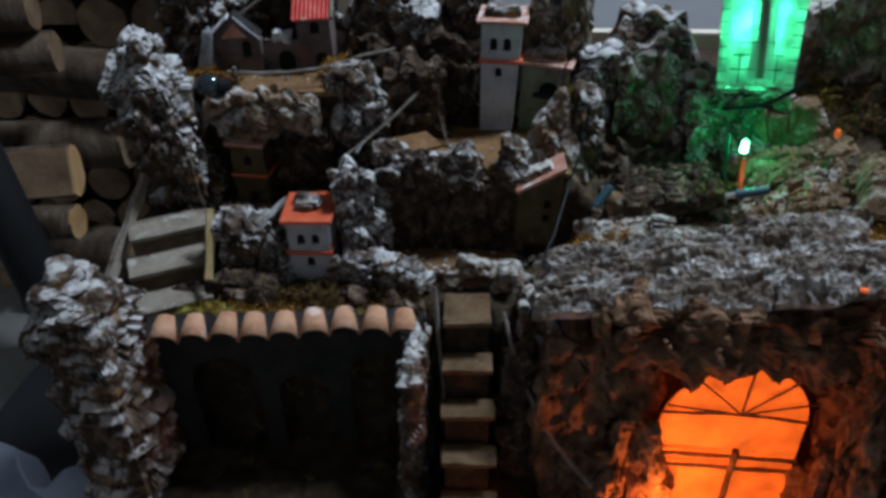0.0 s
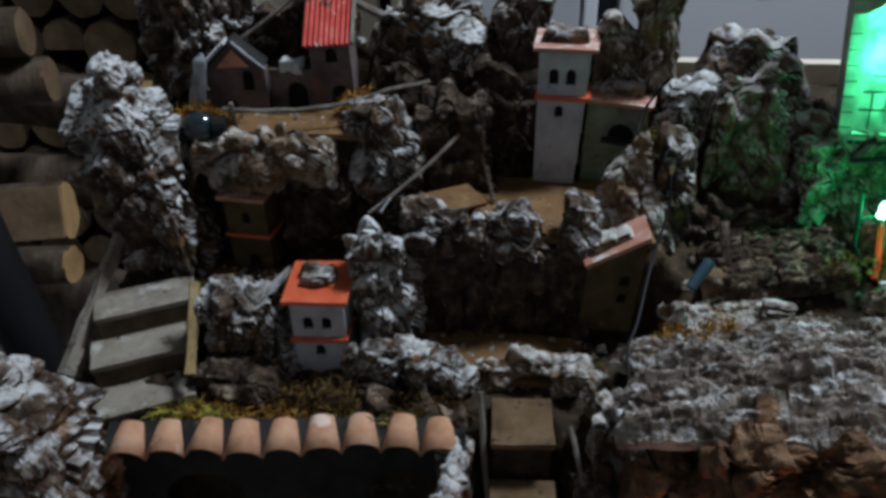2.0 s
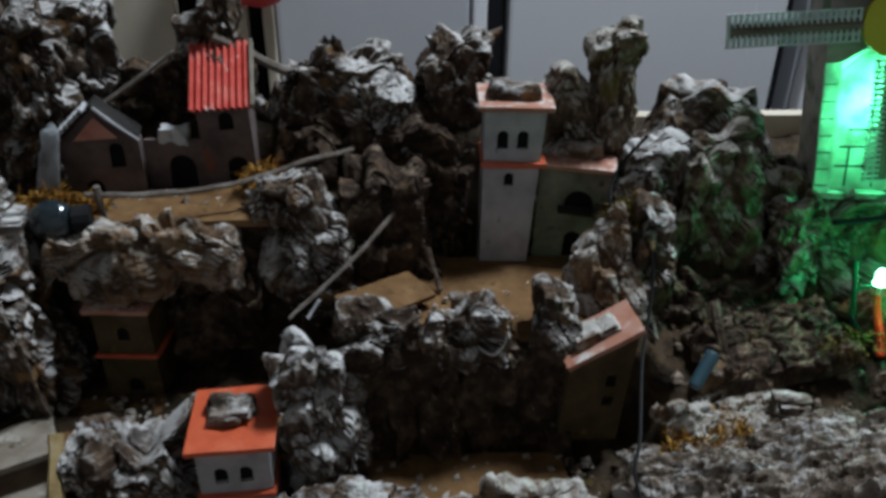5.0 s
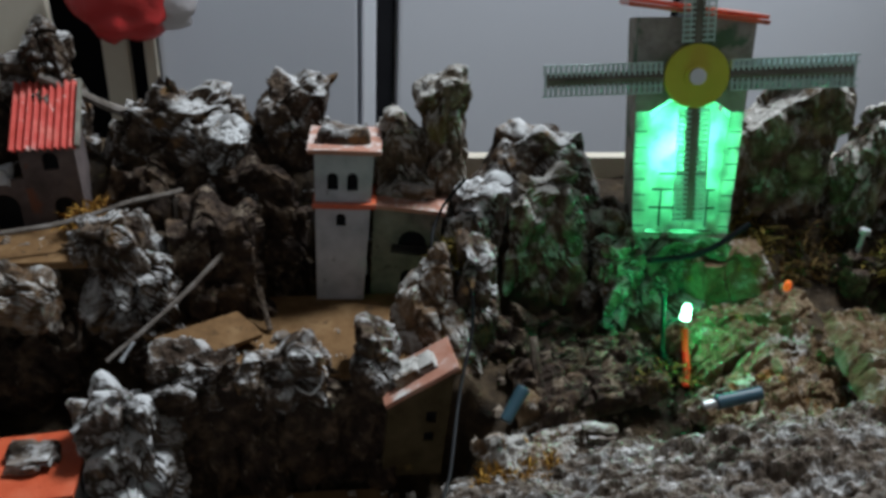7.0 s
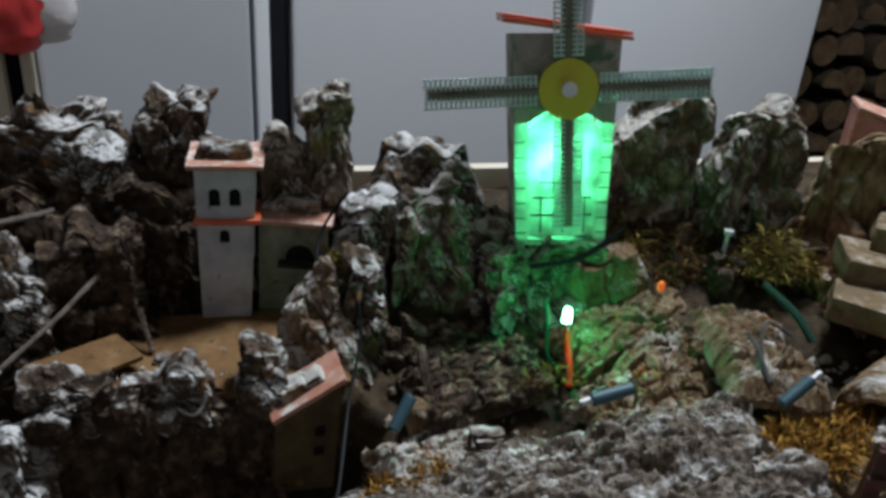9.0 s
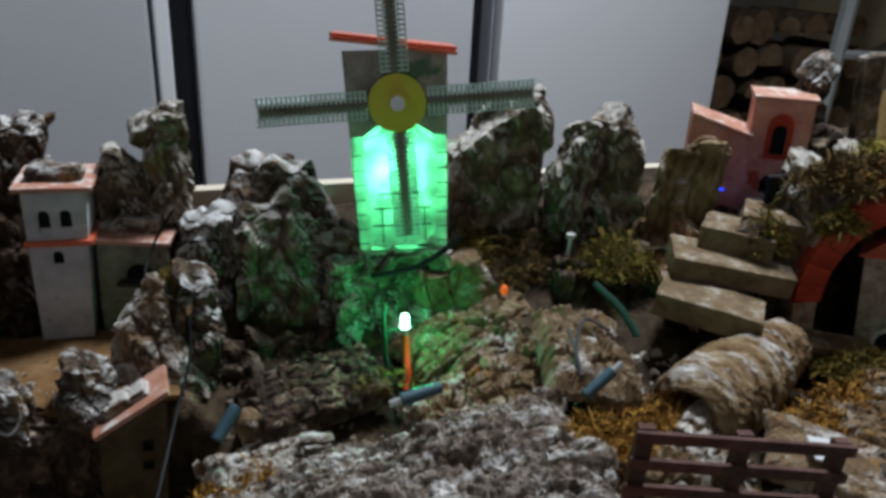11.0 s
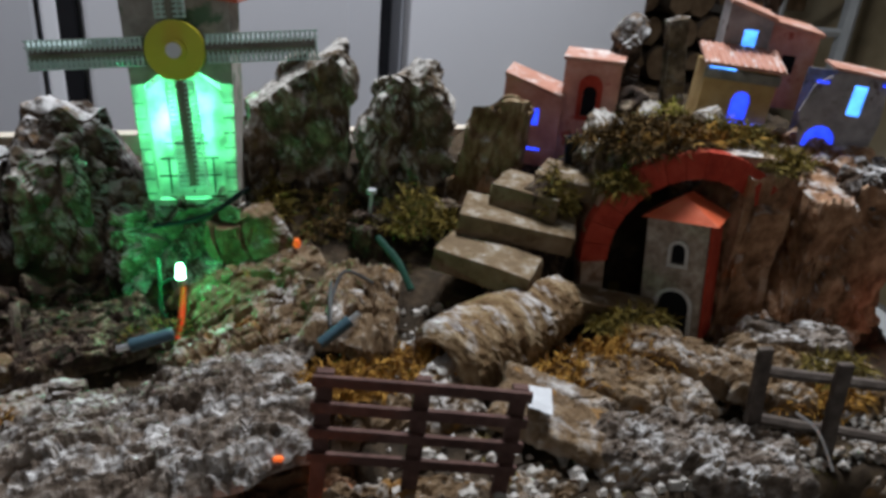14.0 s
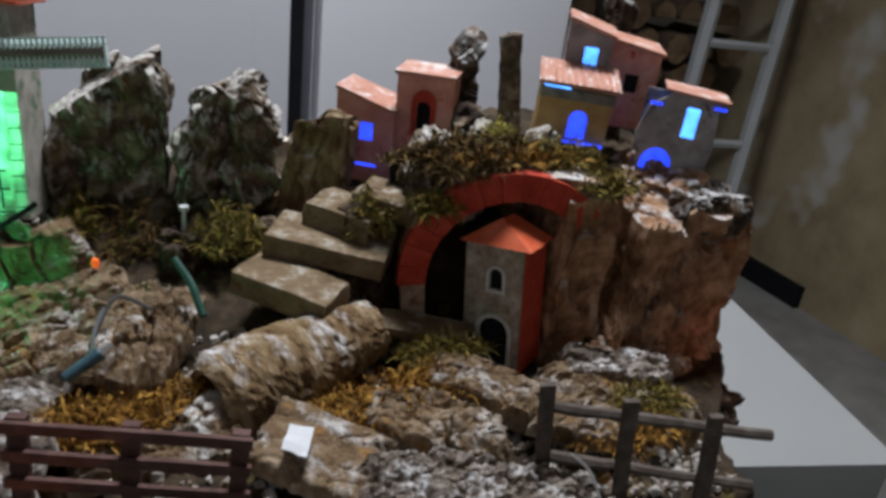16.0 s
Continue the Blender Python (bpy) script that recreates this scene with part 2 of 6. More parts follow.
WIRE_GREY = material("grey_wire", [(0.05, 0.05, 0.05), (0.08, 0.08, 0.08)], 80, rough=0.5, bump=0.1)
WIRE_GREEN = material("dark_green_wire", [(0.009, 0.0405, 0.027), (0.0135, 0.054, 0.036)], 80, rough=0.5, bump=0.1)
WIRE_ORANGE = material("orange_wire", [(0.72, 0.030, 0.005), (0.80, 0.045, 0.010)], 80, rough=0.5, bump=0.1)
YELLOW_DISC = material("yellow_plastic", [(0.55, 0.46, 0.025), (0.62, 0.53, 0.04)], 50, rough=0.4, bump=0.05, spec=0.5)
MESH_WHITE = material("pale_plastic_mesh", [(0.5, 0.62, 0.6), (0.62, 0.72, 0.7)], 90, rough=0.5, bump=0.1)
# green spots are the inner lamp's light, painted into the plaster
MILL_WALL = material("speckled_green_lit_plaster", [(0.24, 0.22, 0.185), (0.36, 0.335, 0.29), (0.46, 0.43, 0.385)], 80, bump=0.4, fine=500, spots=((0.10, 0.17, 0.105), 42, 0.54))
# slightly grey enamel, darkened further to stand for the lamp's falloff
CABINET_GREY_FALLOFF = material("greyish_enamel_falloff", [(0.43, 0.43, 0.465), (0.46, 0.46, 0.495)], 1.5, rough=0.45, bump=0.03, fine=40, spec=0.4)
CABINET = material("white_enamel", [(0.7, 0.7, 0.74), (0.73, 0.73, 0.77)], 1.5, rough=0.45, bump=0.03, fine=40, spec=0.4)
# white enamel darkened halfway for the same lamp falloff
CABINET_FALLOFF = material("white_enamel_falloff", [(0.555, 0.555, 0.59), (0.585, 0.585, 0.62)], 1.5, rough=0.45, bump=0.03, fine=40, spec=0.4)
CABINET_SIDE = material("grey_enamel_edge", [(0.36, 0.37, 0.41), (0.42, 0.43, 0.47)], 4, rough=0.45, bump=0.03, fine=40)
# black of cables and skirting, also used as shade in gaps
RUBBER_SHADE = material("black_rubber_shade", [(0.008, 0.008, 0.010), (0.012, 0.012, 0.014)], 20, rough=0.9, bump=0.1, spec=0.1)
CREAM = material("cream_painted_wood", [(0.55, 0.48, 0.38), (0.64, 0.57, 0.47)], 12, rough=0.6, bump=0.1, fine=120)
WALL = material("ochre_grey_wall", [(0.2, 0.155, 0.09), (0.32, 0.255, 0.155), (0.4, 0.33, 0.22)], 3.5, bump=0.3, fine=40, spots=((0.46, 0.44, 0.4), 2.2, 0.6), bump_d=0.01)
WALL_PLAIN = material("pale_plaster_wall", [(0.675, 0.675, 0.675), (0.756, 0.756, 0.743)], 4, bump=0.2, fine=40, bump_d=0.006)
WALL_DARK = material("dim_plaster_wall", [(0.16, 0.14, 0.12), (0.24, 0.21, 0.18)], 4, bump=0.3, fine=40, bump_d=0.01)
FLOOR = material("grey_cement_floor", [(0.17, 0.16, 0.15), (0.24, 0.23, 0.215), (0.29, 0.28, 0.26)], 5, rough=0.7, bump=0.2, fine=60, bump_d=0.004)
CEILING = material("white_ceiling", [(0.69, 0.69, 0.69), (0.759, 0.759, 0.759)], 3, bump=0.1, fine=40)
TABLE = material("white_laminate", [(0.245, 0.245, 0.24), (0.27, 0.27, 0.26)], 6, rough=0.6, bump=0.03, fine=80)
LOG_BARK = material("firewood_bark", [(0.033, 0.022, 0.015), (0.09, 0.062, 0.042), (0.16, 0.118, 0.084)], 25, bump=0.9, fine=90, stretch=(1, 1, 0.25), bump_d=0.006)
LOG_CUT = material("pale_cut_wood", [(0.27, 0.15, 0.062), (0.42, 0.25, 0.11), (0.50, 0.33, 0.16)], 22, bump=0.4, fine=150, bump_d=0.003)
# darker copy of the cut wood, for the stacks and most of the pile
LOG_CUT_DARK = material("dark_cut_wood", [(0.105, 0.064, 0.036), (0.175, 0.113, 0.066), (0.245, 0.165, 0.10)], 22, bump=0.4, fine=150, bump_d=0.003)
LADDER = material("grey_painted_ladder", [(0.3, 0.31, 0.31), (0.38, 0.39, 0.39)], 9, rough=0.6, bump=0.15, fine=90)
CLOTH = material("blue_grey_cloth", [(0.28, 0.32, 0.42), (0.42, 0.47, 0.58), (0.52, 0.57, 0.68)], 9, bump=0.4, fine=250)
POLE = material("dark_grey_pole", [(0.0105, 0.0105, 0.0115), (0.015, 0.0152, 0.0165)], 12, rough=0.6, bump=0.1)
BAG_RED = material("red_plastic_bag", [(0.55, 0.03, 0.03), (0.66, 0.05, 0.05)], 10, rough=0.35, bump=0.2, fine=40, spec=0.5, bump_d=0.01)
BAG_WHITE = material("white_plastic_bag", [(0.6, 0.55, 0.56), (0.7, 0.64, 0.65)], 10, rough=0.35, bump=0.2, fine=40, spec=0.5, bump_d=0.01)
GLAZE = material("dark_glossy_bulb", [(0.012, 0.02, 0.026), (0.02, 0.03, 0.036)], 60, rough=0.08, bump=0, spec=0.8)
PAPER = material("white_paper", [(0.54, 0.545, 0.555), (0.62, 0.625, 0.635)], 50, bump=0.15, fine=300)
BLUE_GLOW = material("blue_lit_film", [(0.01, 0.02, 0.4), (0.015, 0.03, 0.5)], 60, bump=0, glow=((0.02, 0.06, 1.0), 1.3))
CYAN_GLOW = material("bright_blue_lit_film", [(0.02, 0.08, 0.5), (0.03, 0.11, 0.6)], 60, bump=0, glow=((0.06, 0.30, 1.0), 2.2))
LED_GLOW = material("lit_green_led", [(0.5, 0.9, 0.7), (0.6, 0.9, 0.8)], 60, bump=0, glow=((0.5, 1.0, 0.72), 6.0))
ORANGE_GLOW = material("orange_lit_paper", [(0.6, 0.2, 0.03), (0.7, 0.26, 0.05)], 60, bump=0.3, fine=200, glow=((1.0, 0.125, 0.006), 0.78))
EMBER = material("orange_led_glow", [(0.6, 0.15, 0.03), (0.7, 0.2, 0.05)], 60, bump=0, glow=((1.0, 0.13, 0.02), 0.45))


def film(name, colour):
    """A thin sheet that lets the light behind it through, spread out."""
    m = bpy.data.materials.new(name)
    m.use_nodes = True
    nt = m.node_tree
    b, o = nt.nodes["Principled BSDF"], nt.nodes["Material Output"]
    b.inputs["Base Color"].default_value, b.inputs["Roughness"].default_value = (*colour, 1), 0.5
    tr = nt.nodes.new("ShaderNodeBsdfTranslucent")
    no = nt.nodes.new("ShaderNodeTexNoise")
    no.inputs["Scale"].default_value = 90
    co = nt.nodes.new("ShaderNodeTexCoord")
    nt.links.new(co.outputs["Object"], no.inputs["Vector"])
    rp = nt.nodes.new("ShaderNodeValToRGB")
    rp.color_ramp.elements[0].color, rp.color_ramp.elements[1].color = (*[c * 0.5 for c in colour], 1), (*colour, 1)
    rp.color_ramp.elements[0].position, rp.color_ramp.elements[1].position = 0.35, 0.6
    nt.links.new(no.outputs["Fac"], rp.inputs[0])
    nt.links.new(rp.outputs[0], tr.inputs["Color"])
    mx = nt.nodes.new("ShaderNodeMixShader")
    mx.inputs[0].default_value = 0.7
    nt.links.new(b.outputs[0], mx.inputs[1])
    nt.links.new(tr.outputs[0], mx.inputs[2])
    nt.links.new(mx.outputs[0], o.inputs["Surface"])
    return m


MILL_FILM = film("translucent_mill_paper", (0.75, 0.8, 0.72))
PLASTIC_WRAP = film("clear_plastic_wrap", (0.7, 0.72, 0.75))


# ---- builders ----
def mesh_ob(name, bm, mat, parent=None, smooth=False):
    me = bpy.data.meshes.new(name)
    bmesh.ops.recalc_face_normals(bm, faces=bm.faces)
    for f in bm.faces:
        f.smooth = smooth
    bm.to_mesh(me)
    bm.free()
    me.materials.append(mat)
    ob = new(name, me)
    ob.parent = parent
    return ob


def part(name, bm, mat, parent, label="", smooth=False):
    ob = mesh_ob(name, bm, mat, parent, smooth)
    return tagged(ob, label) if label else ob


def root(name, m, label, category, group="", kind=""):
    ob = new(name)
    ob.empty_display_size = 0.01
    ob.matrix_world = m
    return tagged(ob, label, category, group, kind)


def box(bm, x0, x1, y0, y1, z0, z1, bevel=0.0, m=None):
    r = bmesh.ops.create_cube(bm, size=1)
    vs = r["verts"]
    for v in vs:
        v.co = Vector((x0 + (v.co.x + 0.5) * (x1 - x0), y0 + (v.co.y + 0.5) * (y1 - y0), z0 + (v.co.z + 0.5) * (z1 - z0)))
    if bevel:
        es = {e for v in vs for e in v.link_edges}
        vs = bmesh.ops.bevel(bm, geom=list(es), offset=bevel, segments=2, affect="EDGES", profile=0.7)["verts"] 
        vs = list({v for v in vs})
    if m is not None:
        bmesh.ops.transform(bm, matrix=m, verts=[v for v in bm.verts] if bevel else vs)
    return bm


def cube(x0, x1, y0, y1, z0, z1, bevel=0.0, wobble=0.0, seed=0, m=None):
    bm = box(bmesh.new(), x0, x1, y0, y1, z0, z1, bevel)
    if wobble:
        bmesh.ops.subdivide_edges(bm, edges=bm.edges[:], cuts=2, use_grid_fill=True)
        for v in bm.verts:
            v.co += noise.noise_vector(v.co * 90 + Vector((seed, 2 * seed, 0))) * wobble
    if m is not None:
        bmesh.ops.transform(bm, matrix=m, verts=bm.verts)
    return bm


def tube(points, radius, sides=8, wobble=0.0, taper=0.0, seed=0):
    """A stick or wire along points, closed at both ends."""
    pts = [Vector(p) for p in points]
    if len(pts) > 2:
        curve = []
        for i in range(len(pts) - 1):
            a, b, c, d = pts[max(0, i - 1)], pts[i], pts[i + 1], pts[min(len(pts) - 1, i + 2)]
            for k in range(6):
                u = k / 6
                curve.append(0.5 * (2 * b + (c - a) * u + (2 * a - 5 * b + 4 * c - d) * u * u + (3 * b - a - 3 * c + d) * u ** 3))
        pts = curve + [pts[-1]]
    elif wobble:
        pts = [pts[0].lerp(pts[1], k / 8) for k in range(9)]
    bm, rings = bmesh.new(), []
    for i, p in enumerate(pts):
        t = (pts[min(i + 1, len(pts) - 1)] - pts[max(i - 1, 0)]).normalized()
        side = t.cross(Vector((0.3, 0.2, 1)) if abs(t.z) < 0.9 else Vector((1, 0.1, 0))).normalized()
        up = side.cross(t)
        off = noise.noise_vector(p * 60 + Vector((seed, seed, seed))) * wobble
        r = radius * (1 - taper * i / max(1, len(pts) - 1)) * (1 + (0.3 * noise.noise(p * 150 + Vector((seed, 0, 0))) if wobble else 0))
        rings.append([bm.verts.new(p + off + (math.cos(2 * math.pi * k / sides) * side + math.sin(2 * math.pi * k / sides) * up) * r) for k in range(sides)])
    for a, b in zip(rings, rings[1:]):
        for k in range(sides):
            bm.faces.new((a[k], a[(k + 1) % sides], b[(k + 1) % sides], b[k]))
    bm.faces.new(rings[0])
    bm.faces.new(rings[-1])
    return bm


def plate(outer, holes, thick):
    """An upright plate in the x-z plane with its face at y = 0 and holes that go through it."""
    bm, edges = bmesh.new(), []
    for loop in (outer, *holes):
        vs = [bm.verts.new((x, 0, z)) for x, z in loop]
        edges += [bm.edges.new((vs[i], vs[(i + 1) % len(vs)])) for i in range(len(vs))]
    bmesh.ops.triangle_fill(bm, edges=edges, use_beauty=True)
    r = bmesh.ops.extrude_face_region(bm, geom=bm.faces[:])
    bmesh.ops.translate(bm, verts=[e for e in r["geom"] if isinstance(e, bmesh.types.BMVert)], vec=(0, thick, 0))
    return bm


def rect(x0, x1, z0, z1):
    return [(x0, z0), (x1, z0), (x1, z1), (x0, z1)]


def arched(x, z, w, h, n=8):
    """The outline of a round-headed opening, w wide and h high, with its sill at z."""
    r = w / 2
    return [(x - r, z), (x + r, z)] + [(x + r * math.cos(math.pi * k / n), z + h - r + r * math.sin(math.pi * k / n)) for k in range(n + 1)]


def crag(s, seed, rough=0.22, taper=0.15, slope=0.0, cell=0.017, res=40, ball=0.35, grain=(1, 1, 0.7), fine=0.42, shape=0.2, pits=1.0):
    """A lump of cork bark about s = (x, y, z) metres, centred, cracked into knobs."""
    bm = bmesh.new()
    bmesh.ops.create_cube(bm, size=2)
    bmesh.ops.subdivide_edges(bm, edges=bm.edges[:], cuts=res, use_grid_fill=True)
    off = Vector((seed * 3.7, seed * 1.3, seed * 7.1))
    amp = rough * min(s)
    for v in bm.verts:
        p = v.co.copy()
        q = p * (1 - ball) + p.normalized() * 1.15 * ball
        k = 1 - taper * (q.z + 1) / 2
        w = Vector((q.x * k * s[0] / 2, q.y * k * s[1] / 2, q.z * s[2] / 2 + slope * q.x * s[0] / 2 * (q.z + 1) / 2))
        n = Vector((q.x / s[0], q.y / s[1], q.z / s[2])).normalized()
        if ball < 0.85:
            w += n * shape * min(s) * noise.noise(w / (0.45 * max(s)) + off)
            w.z += max(0.0, q.z) * min(0.022, 0.16 * s[2]) * shape * 5 * (noise.noise(Vector((w.x / 0.017, w.y / 0.03, seed))) - 0.25)
        u = Vector((w.x * grain[0], w.y * grain[1], w.z * grain[2]))
        warp = noise.noise_vector(u / (cell * 0.9) + off) * 0.22
        d, near = noise.voronoi(u / cell + off + warp)
        crack = min(1.0, (d[1] - d[0]) * 6.0)
        d2, near2 = noise.voronoi((u / cell + off) * 2.1 + warp * 2.0)
        lift = noise.noise(near[0] * 5.3)
        tilt = noise.noise_vector(near[0] * 3.1).dot(u / cell + off + warp - near[0])
        chip = noise.noise(near2[0] * 5.3)
        big = noise.noise(u / (cell * 2.6) + off)
        small = noise.ridged_multi_fractal(u / (cell * 0.5) + off, 0.9, 2.1, 3, 1.0, 2.0) - 1.0
        pit = max(0.0, noise.noise(u / (cell * 0.75) + off * 2.0) - 0.16)
        v.co = w + n * amp * (0.3 * (crack - 0.8) + 1.2 * lift + 2.0 * tilt + 0.3 * chip + 0.6 * big + 0.4 * fine * small + 0.16 * noise.noise(u / 0.0030 + off) + 0.10 * noise.noise(u / 0.0014 + off) - 1.6 * pit * pits)
    return bm


def rock(name, label, x0, x1, y0, y1, z0, z1, seed, mat, turn=(0, 0, 0), parent=None, smooth=False, category="rock", **k):
    s = (x1 - x0, y1 - y0, z1 - z0)
    bm = crag(s, seed, **k)
    ob = mesh_ob(name, bm, mat, parent, smooth)
    ob.matrix_world = pose((x0 + x1) / 2, (y0 + y1) / 2, (z0 + z1) / 2, *turn)
    return ob if parent else tagged(ob, label, category)


def tuft(name, label, x, y, z, rx, ry, rz, count, mat, seed, size=0.0056, category="moss"):
    """A cushion of moss: many short bent blades and crumbs."""
    rng = random.Random(seed)
    verts, faces = [], []
    for _ in range(int(count * 2.6)):
        a, r = rng.uniform(0, 2 * math.pi), math.sqrt(rng.random())
        clump = 1 + 0.5 * noise.noise(Vector((math.cos(a) * 1.7, math.sin(a) * 1.7, seed)))
        px, py = r * math.cos(a) * rx * clump, r * math.sin(a) * ry * clump
        pz = rz * (1 - r * r) * rng.uniform(0.1, 1.0) * (0.7 + 0.9 * noise.noise(Vector((px * 90, py * 90, seed))))
        d = Vector((rng.gauss(0, 1), rng.gauss(0, 1), rng.gauss(0.5, 0.8))).normalized()
        side = d.cross(Vector((rng.gauss(0, 1), rng.gauss(0, 1), rng.gauss(0, 1)))).normalized() * size * rng.uniform(0.05, 0.12)
        p, L = Vector((px, py, pz)), size * rng.uniform(0.8, 2.4)
        mid = p + d * L * 0.5
        tip = p + d * L + Vector((0, 0, -L * 0.25))
        i = len(verts)
        verts += [p - side * 0.6, p + side * 0.6, mid + side, mid - side, tip]
        faces += [(i, i + 1, i + 2, i + 3), (i + 3, i + 2, i + 4)]
    me = bpy.data.meshes.new(name)
    me.from_pydata([tuple(v) for v in verts], [], faces)
    me.materials.append(mat)
    ob = new(name, me)
    ob.matrix_world = pose(x, y, z)
    return tagged(ob, label, category, kind="stuff")


def house(name, label, m, w, d, h, wall, windows=(), lean=0.0, backs=True, glows=(), foot=0.0):
    """A toy house of four walls; front at y = 0, middle of its foot at the origin. windows: outlines cut through the front."""
    r = root(name, m, label, "toy house")
    part("front_wall", plate([(-w / 2, 0), (w / 2 - foot, 0), (w / 2, h + lean), (-w / 2, h)], windows, 0.002), wall, r)
    part("side_wall", cube(-w / 2, -w / 2 + 0.002, 0.002, d, 0, h), wall, r)
    flank = cube(w / 2 - 0.002, w / 2, 0.002, d, 0, h + lean)
    for v in flank.verts:
        v.co.x -= foot * (1 - v.co.z / (h + lean))
    part("side_wall", flank, wall, r)
    if backs:
        part("back_wall", cube(-w / 2 + 0.002, w / 2 - 0.002, d - 0.002, d, 0, min(h, h + lean)), wall, r)
    for o in windows:
        xs, zs = [p[0] for p in o], [p[1] for p in o]
        if glows:
            part("window_film", cube(min(xs) - 0.001, max(xs) + 0.001, 0.0024, 0.003, min(zs) - 0.001, max(zs) + 0.001), glows[0], r, "glowing blue window film")
        else:
            # black sheet painted as the shade inside the house
            part("window_back", cube(min(xs) - 0.001, max(xs) + 0.001, 0.0026, 0.0034, min(zs) - 0.001, max(zs) + 0.001), BLACK, r, "black sheet as the shade in a window opening")
    return r


# ---- the room ----
def slab(name, label, x0, x1, y0, y1, z0, z1, mat):
    return tagged(mesh_ob(name, cube(x0, x1, y0, y1, z0, z1), mat), label, name.split("_")[0], kind="structure")


slab("floor", "grey cement floor of the room", -2.2, 3.0, -2.2, 3.2, 0.18, 0.28, FLOOR)
slab("wall_east", "ochre stained plaster wall", 2.62, 2.8, -2.0, 3.0, 0.28, 2.9, WALL)
slab("wall_north", "pale plaster wall added to bounce fill light behind the firewood", -2.0, 2.62, 2.8, 3.0, 0.28, 2.9, WALL_DARK)
# two walls and the ceiling are added, kept pale to bounce fill light
slab("wall_west", "pale plaster wall added to bounce fill light", -2.0, -1.8, -2.0, 2.8, 0.28, 2.9, WALL_PLAIN)
slab("wall_south", "pale plaster wall added to bounce fill light", -1.8, 2.62, -2.0, -1.8, 0.28, 2.9, WALL_PLAIN)
slab("ceiling", "white ceiling added over the room to bounce fill light", -2.2, 3.0, -2.2, 3.2, 2.9, 3.0, CEILING)
slab("baseboard", "dark skirting at the foot of the ochre wall", 2.595, 2.62, 1.82, 2.8, 0.28, 0.36, RUBBER_SHADE)

# table under the landscape
table = root("table", pose(0, 0, 0), "long white table that carries the landscape", "table")
part("tabletop", cube(-0.14, 1.06, 0.30, 0.95, 0.905, 0.93, 0.003), TABLE, table)
for lx, ly in ((-0.1, 0.34), (1.0, 0.34), (-0.1, 0.91), (1.0, 0.91)):
    part("leg", cube(lx - 0.02, lx + 0.02, ly - 0.02, ly + 0.02, 0.28, 0.905, 0.003), TABLE, table)
ledge = root("white_block", pose(1.053, 0.537, 0.93, 0, 0, -14), "white laminate block standing on the table beside the cliff", "block")
part("top_board", cube(-0.185, 0, 0, 0.36, 0.055, 0.07, 0.001), TABLE, ledge)
part("box_body", cube(-0.180, -0.005, 0.006, 0.355, 0, 0.0548), TABLE, ledge)


# white cabinets behind, in a row turned a little to the table
ROW = pose(0.245, 1.43, 0.28, 0, 0, 12.2)


def cabinet(x0, x1, label, paint=None):
    r = root("white_cabinet", ROW @ pose(x0, 0, 0), label, "cabinet", "white cabinets in a row")
    w = x1 - x0
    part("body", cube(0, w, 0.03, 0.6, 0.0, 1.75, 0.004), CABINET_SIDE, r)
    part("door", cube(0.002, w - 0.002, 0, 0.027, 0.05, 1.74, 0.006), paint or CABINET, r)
    return r


# door colours darken leftwards in place of the lamp's falloff
cabinet(-0.314, -0.042, "tall greyish white enamelled cabinet, plain door darkened for lamp falloff", CABINET_GREY_FALLOFF)
cabinet(0.014, 0.432, "tall white enamelled cabinet with a wide plain door", CABINET_FALLOFF)
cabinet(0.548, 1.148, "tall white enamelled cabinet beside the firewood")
tagged(mesh_ob("edge_strip", cube(-0.037, -0.016, 0.004, 0.05, 0, 1.75, 0.004, 0, 0, ROW), CABINET), "narrow white metal strip between cabinets", "strip")
# black strip put in as the shade of the first cabinet gap
tagged(mesh_ob("black_strip", cube(-0.0135, 0.0115, 0.010, 0.05, 0, 1.75, 0.002, 0, 0, ROW), RUBBER_SHADE), "black strip standing for the shaded gap between cabinets", "strip")
tagged(mesh_ob("grey_panel", cube(0.436, 0.500, 0.020, 0.05, 0, 1.75, 0.002, 0, 0, ROW), CABINET_FALLOFF), "grey panel set back between white cabinets", "panel")
# black strip put in as the shade of the second cabinet gap
tagged(mesh_ob("black_strip", cube(0.503, 0.545, 0.060, 0.09, 0, 1.75, 0.002, 0, 0, ROW), RUBBER_SHADE), "black strip standing for the shaded gap between cabinets", "strip")

# cream wooden rack with a red and white bag over it
rack = root("wooden_rack", pose(-0.295, 1.345, 0.28), "cream painted wooden rack with open bars", "rack")
for a, b in ((0.00, 0.11), (0.169, 0.20), (0.220, 0.233)):
    part("upright", cube(a, b, 0, 0.02, 0, 1.4, 0.003), CREAM, rack)
part("rail", cube(0.0, 0.232, 0.021, 0.035, 1.3, 1.35, 0.003), CREAM, rack)
# black sheet added as the shade seen between the uprights
part("back_board", cube(-0.02, 0.205, 0.12, 0.13, 0, 1.4), RUBBER_SHADE, rack, "black sheet added as the dark behind the bars")
bag = root("plastic_bag", pose(-0.082, 1.318, 1.262), "red and white plastic bag hanging over the rack", "bag")
part("red_half", crag((0.131, 0.05, 0.124), 4, rough=0.12, cell=0.04, res=12, ball=0.9, fine=0.05), BAG_RED, bag, "red plastic", True)
w_half = part("white_half", crag((0.083, 0.045, 0.103), 6, rough=0.12, cell=0.04, res=12, ball=0.9, fine=0.05), BAG_WHITE, bag, "white translucent plastic", True)
w_half.location = (0.045, 0.004, 0.004)


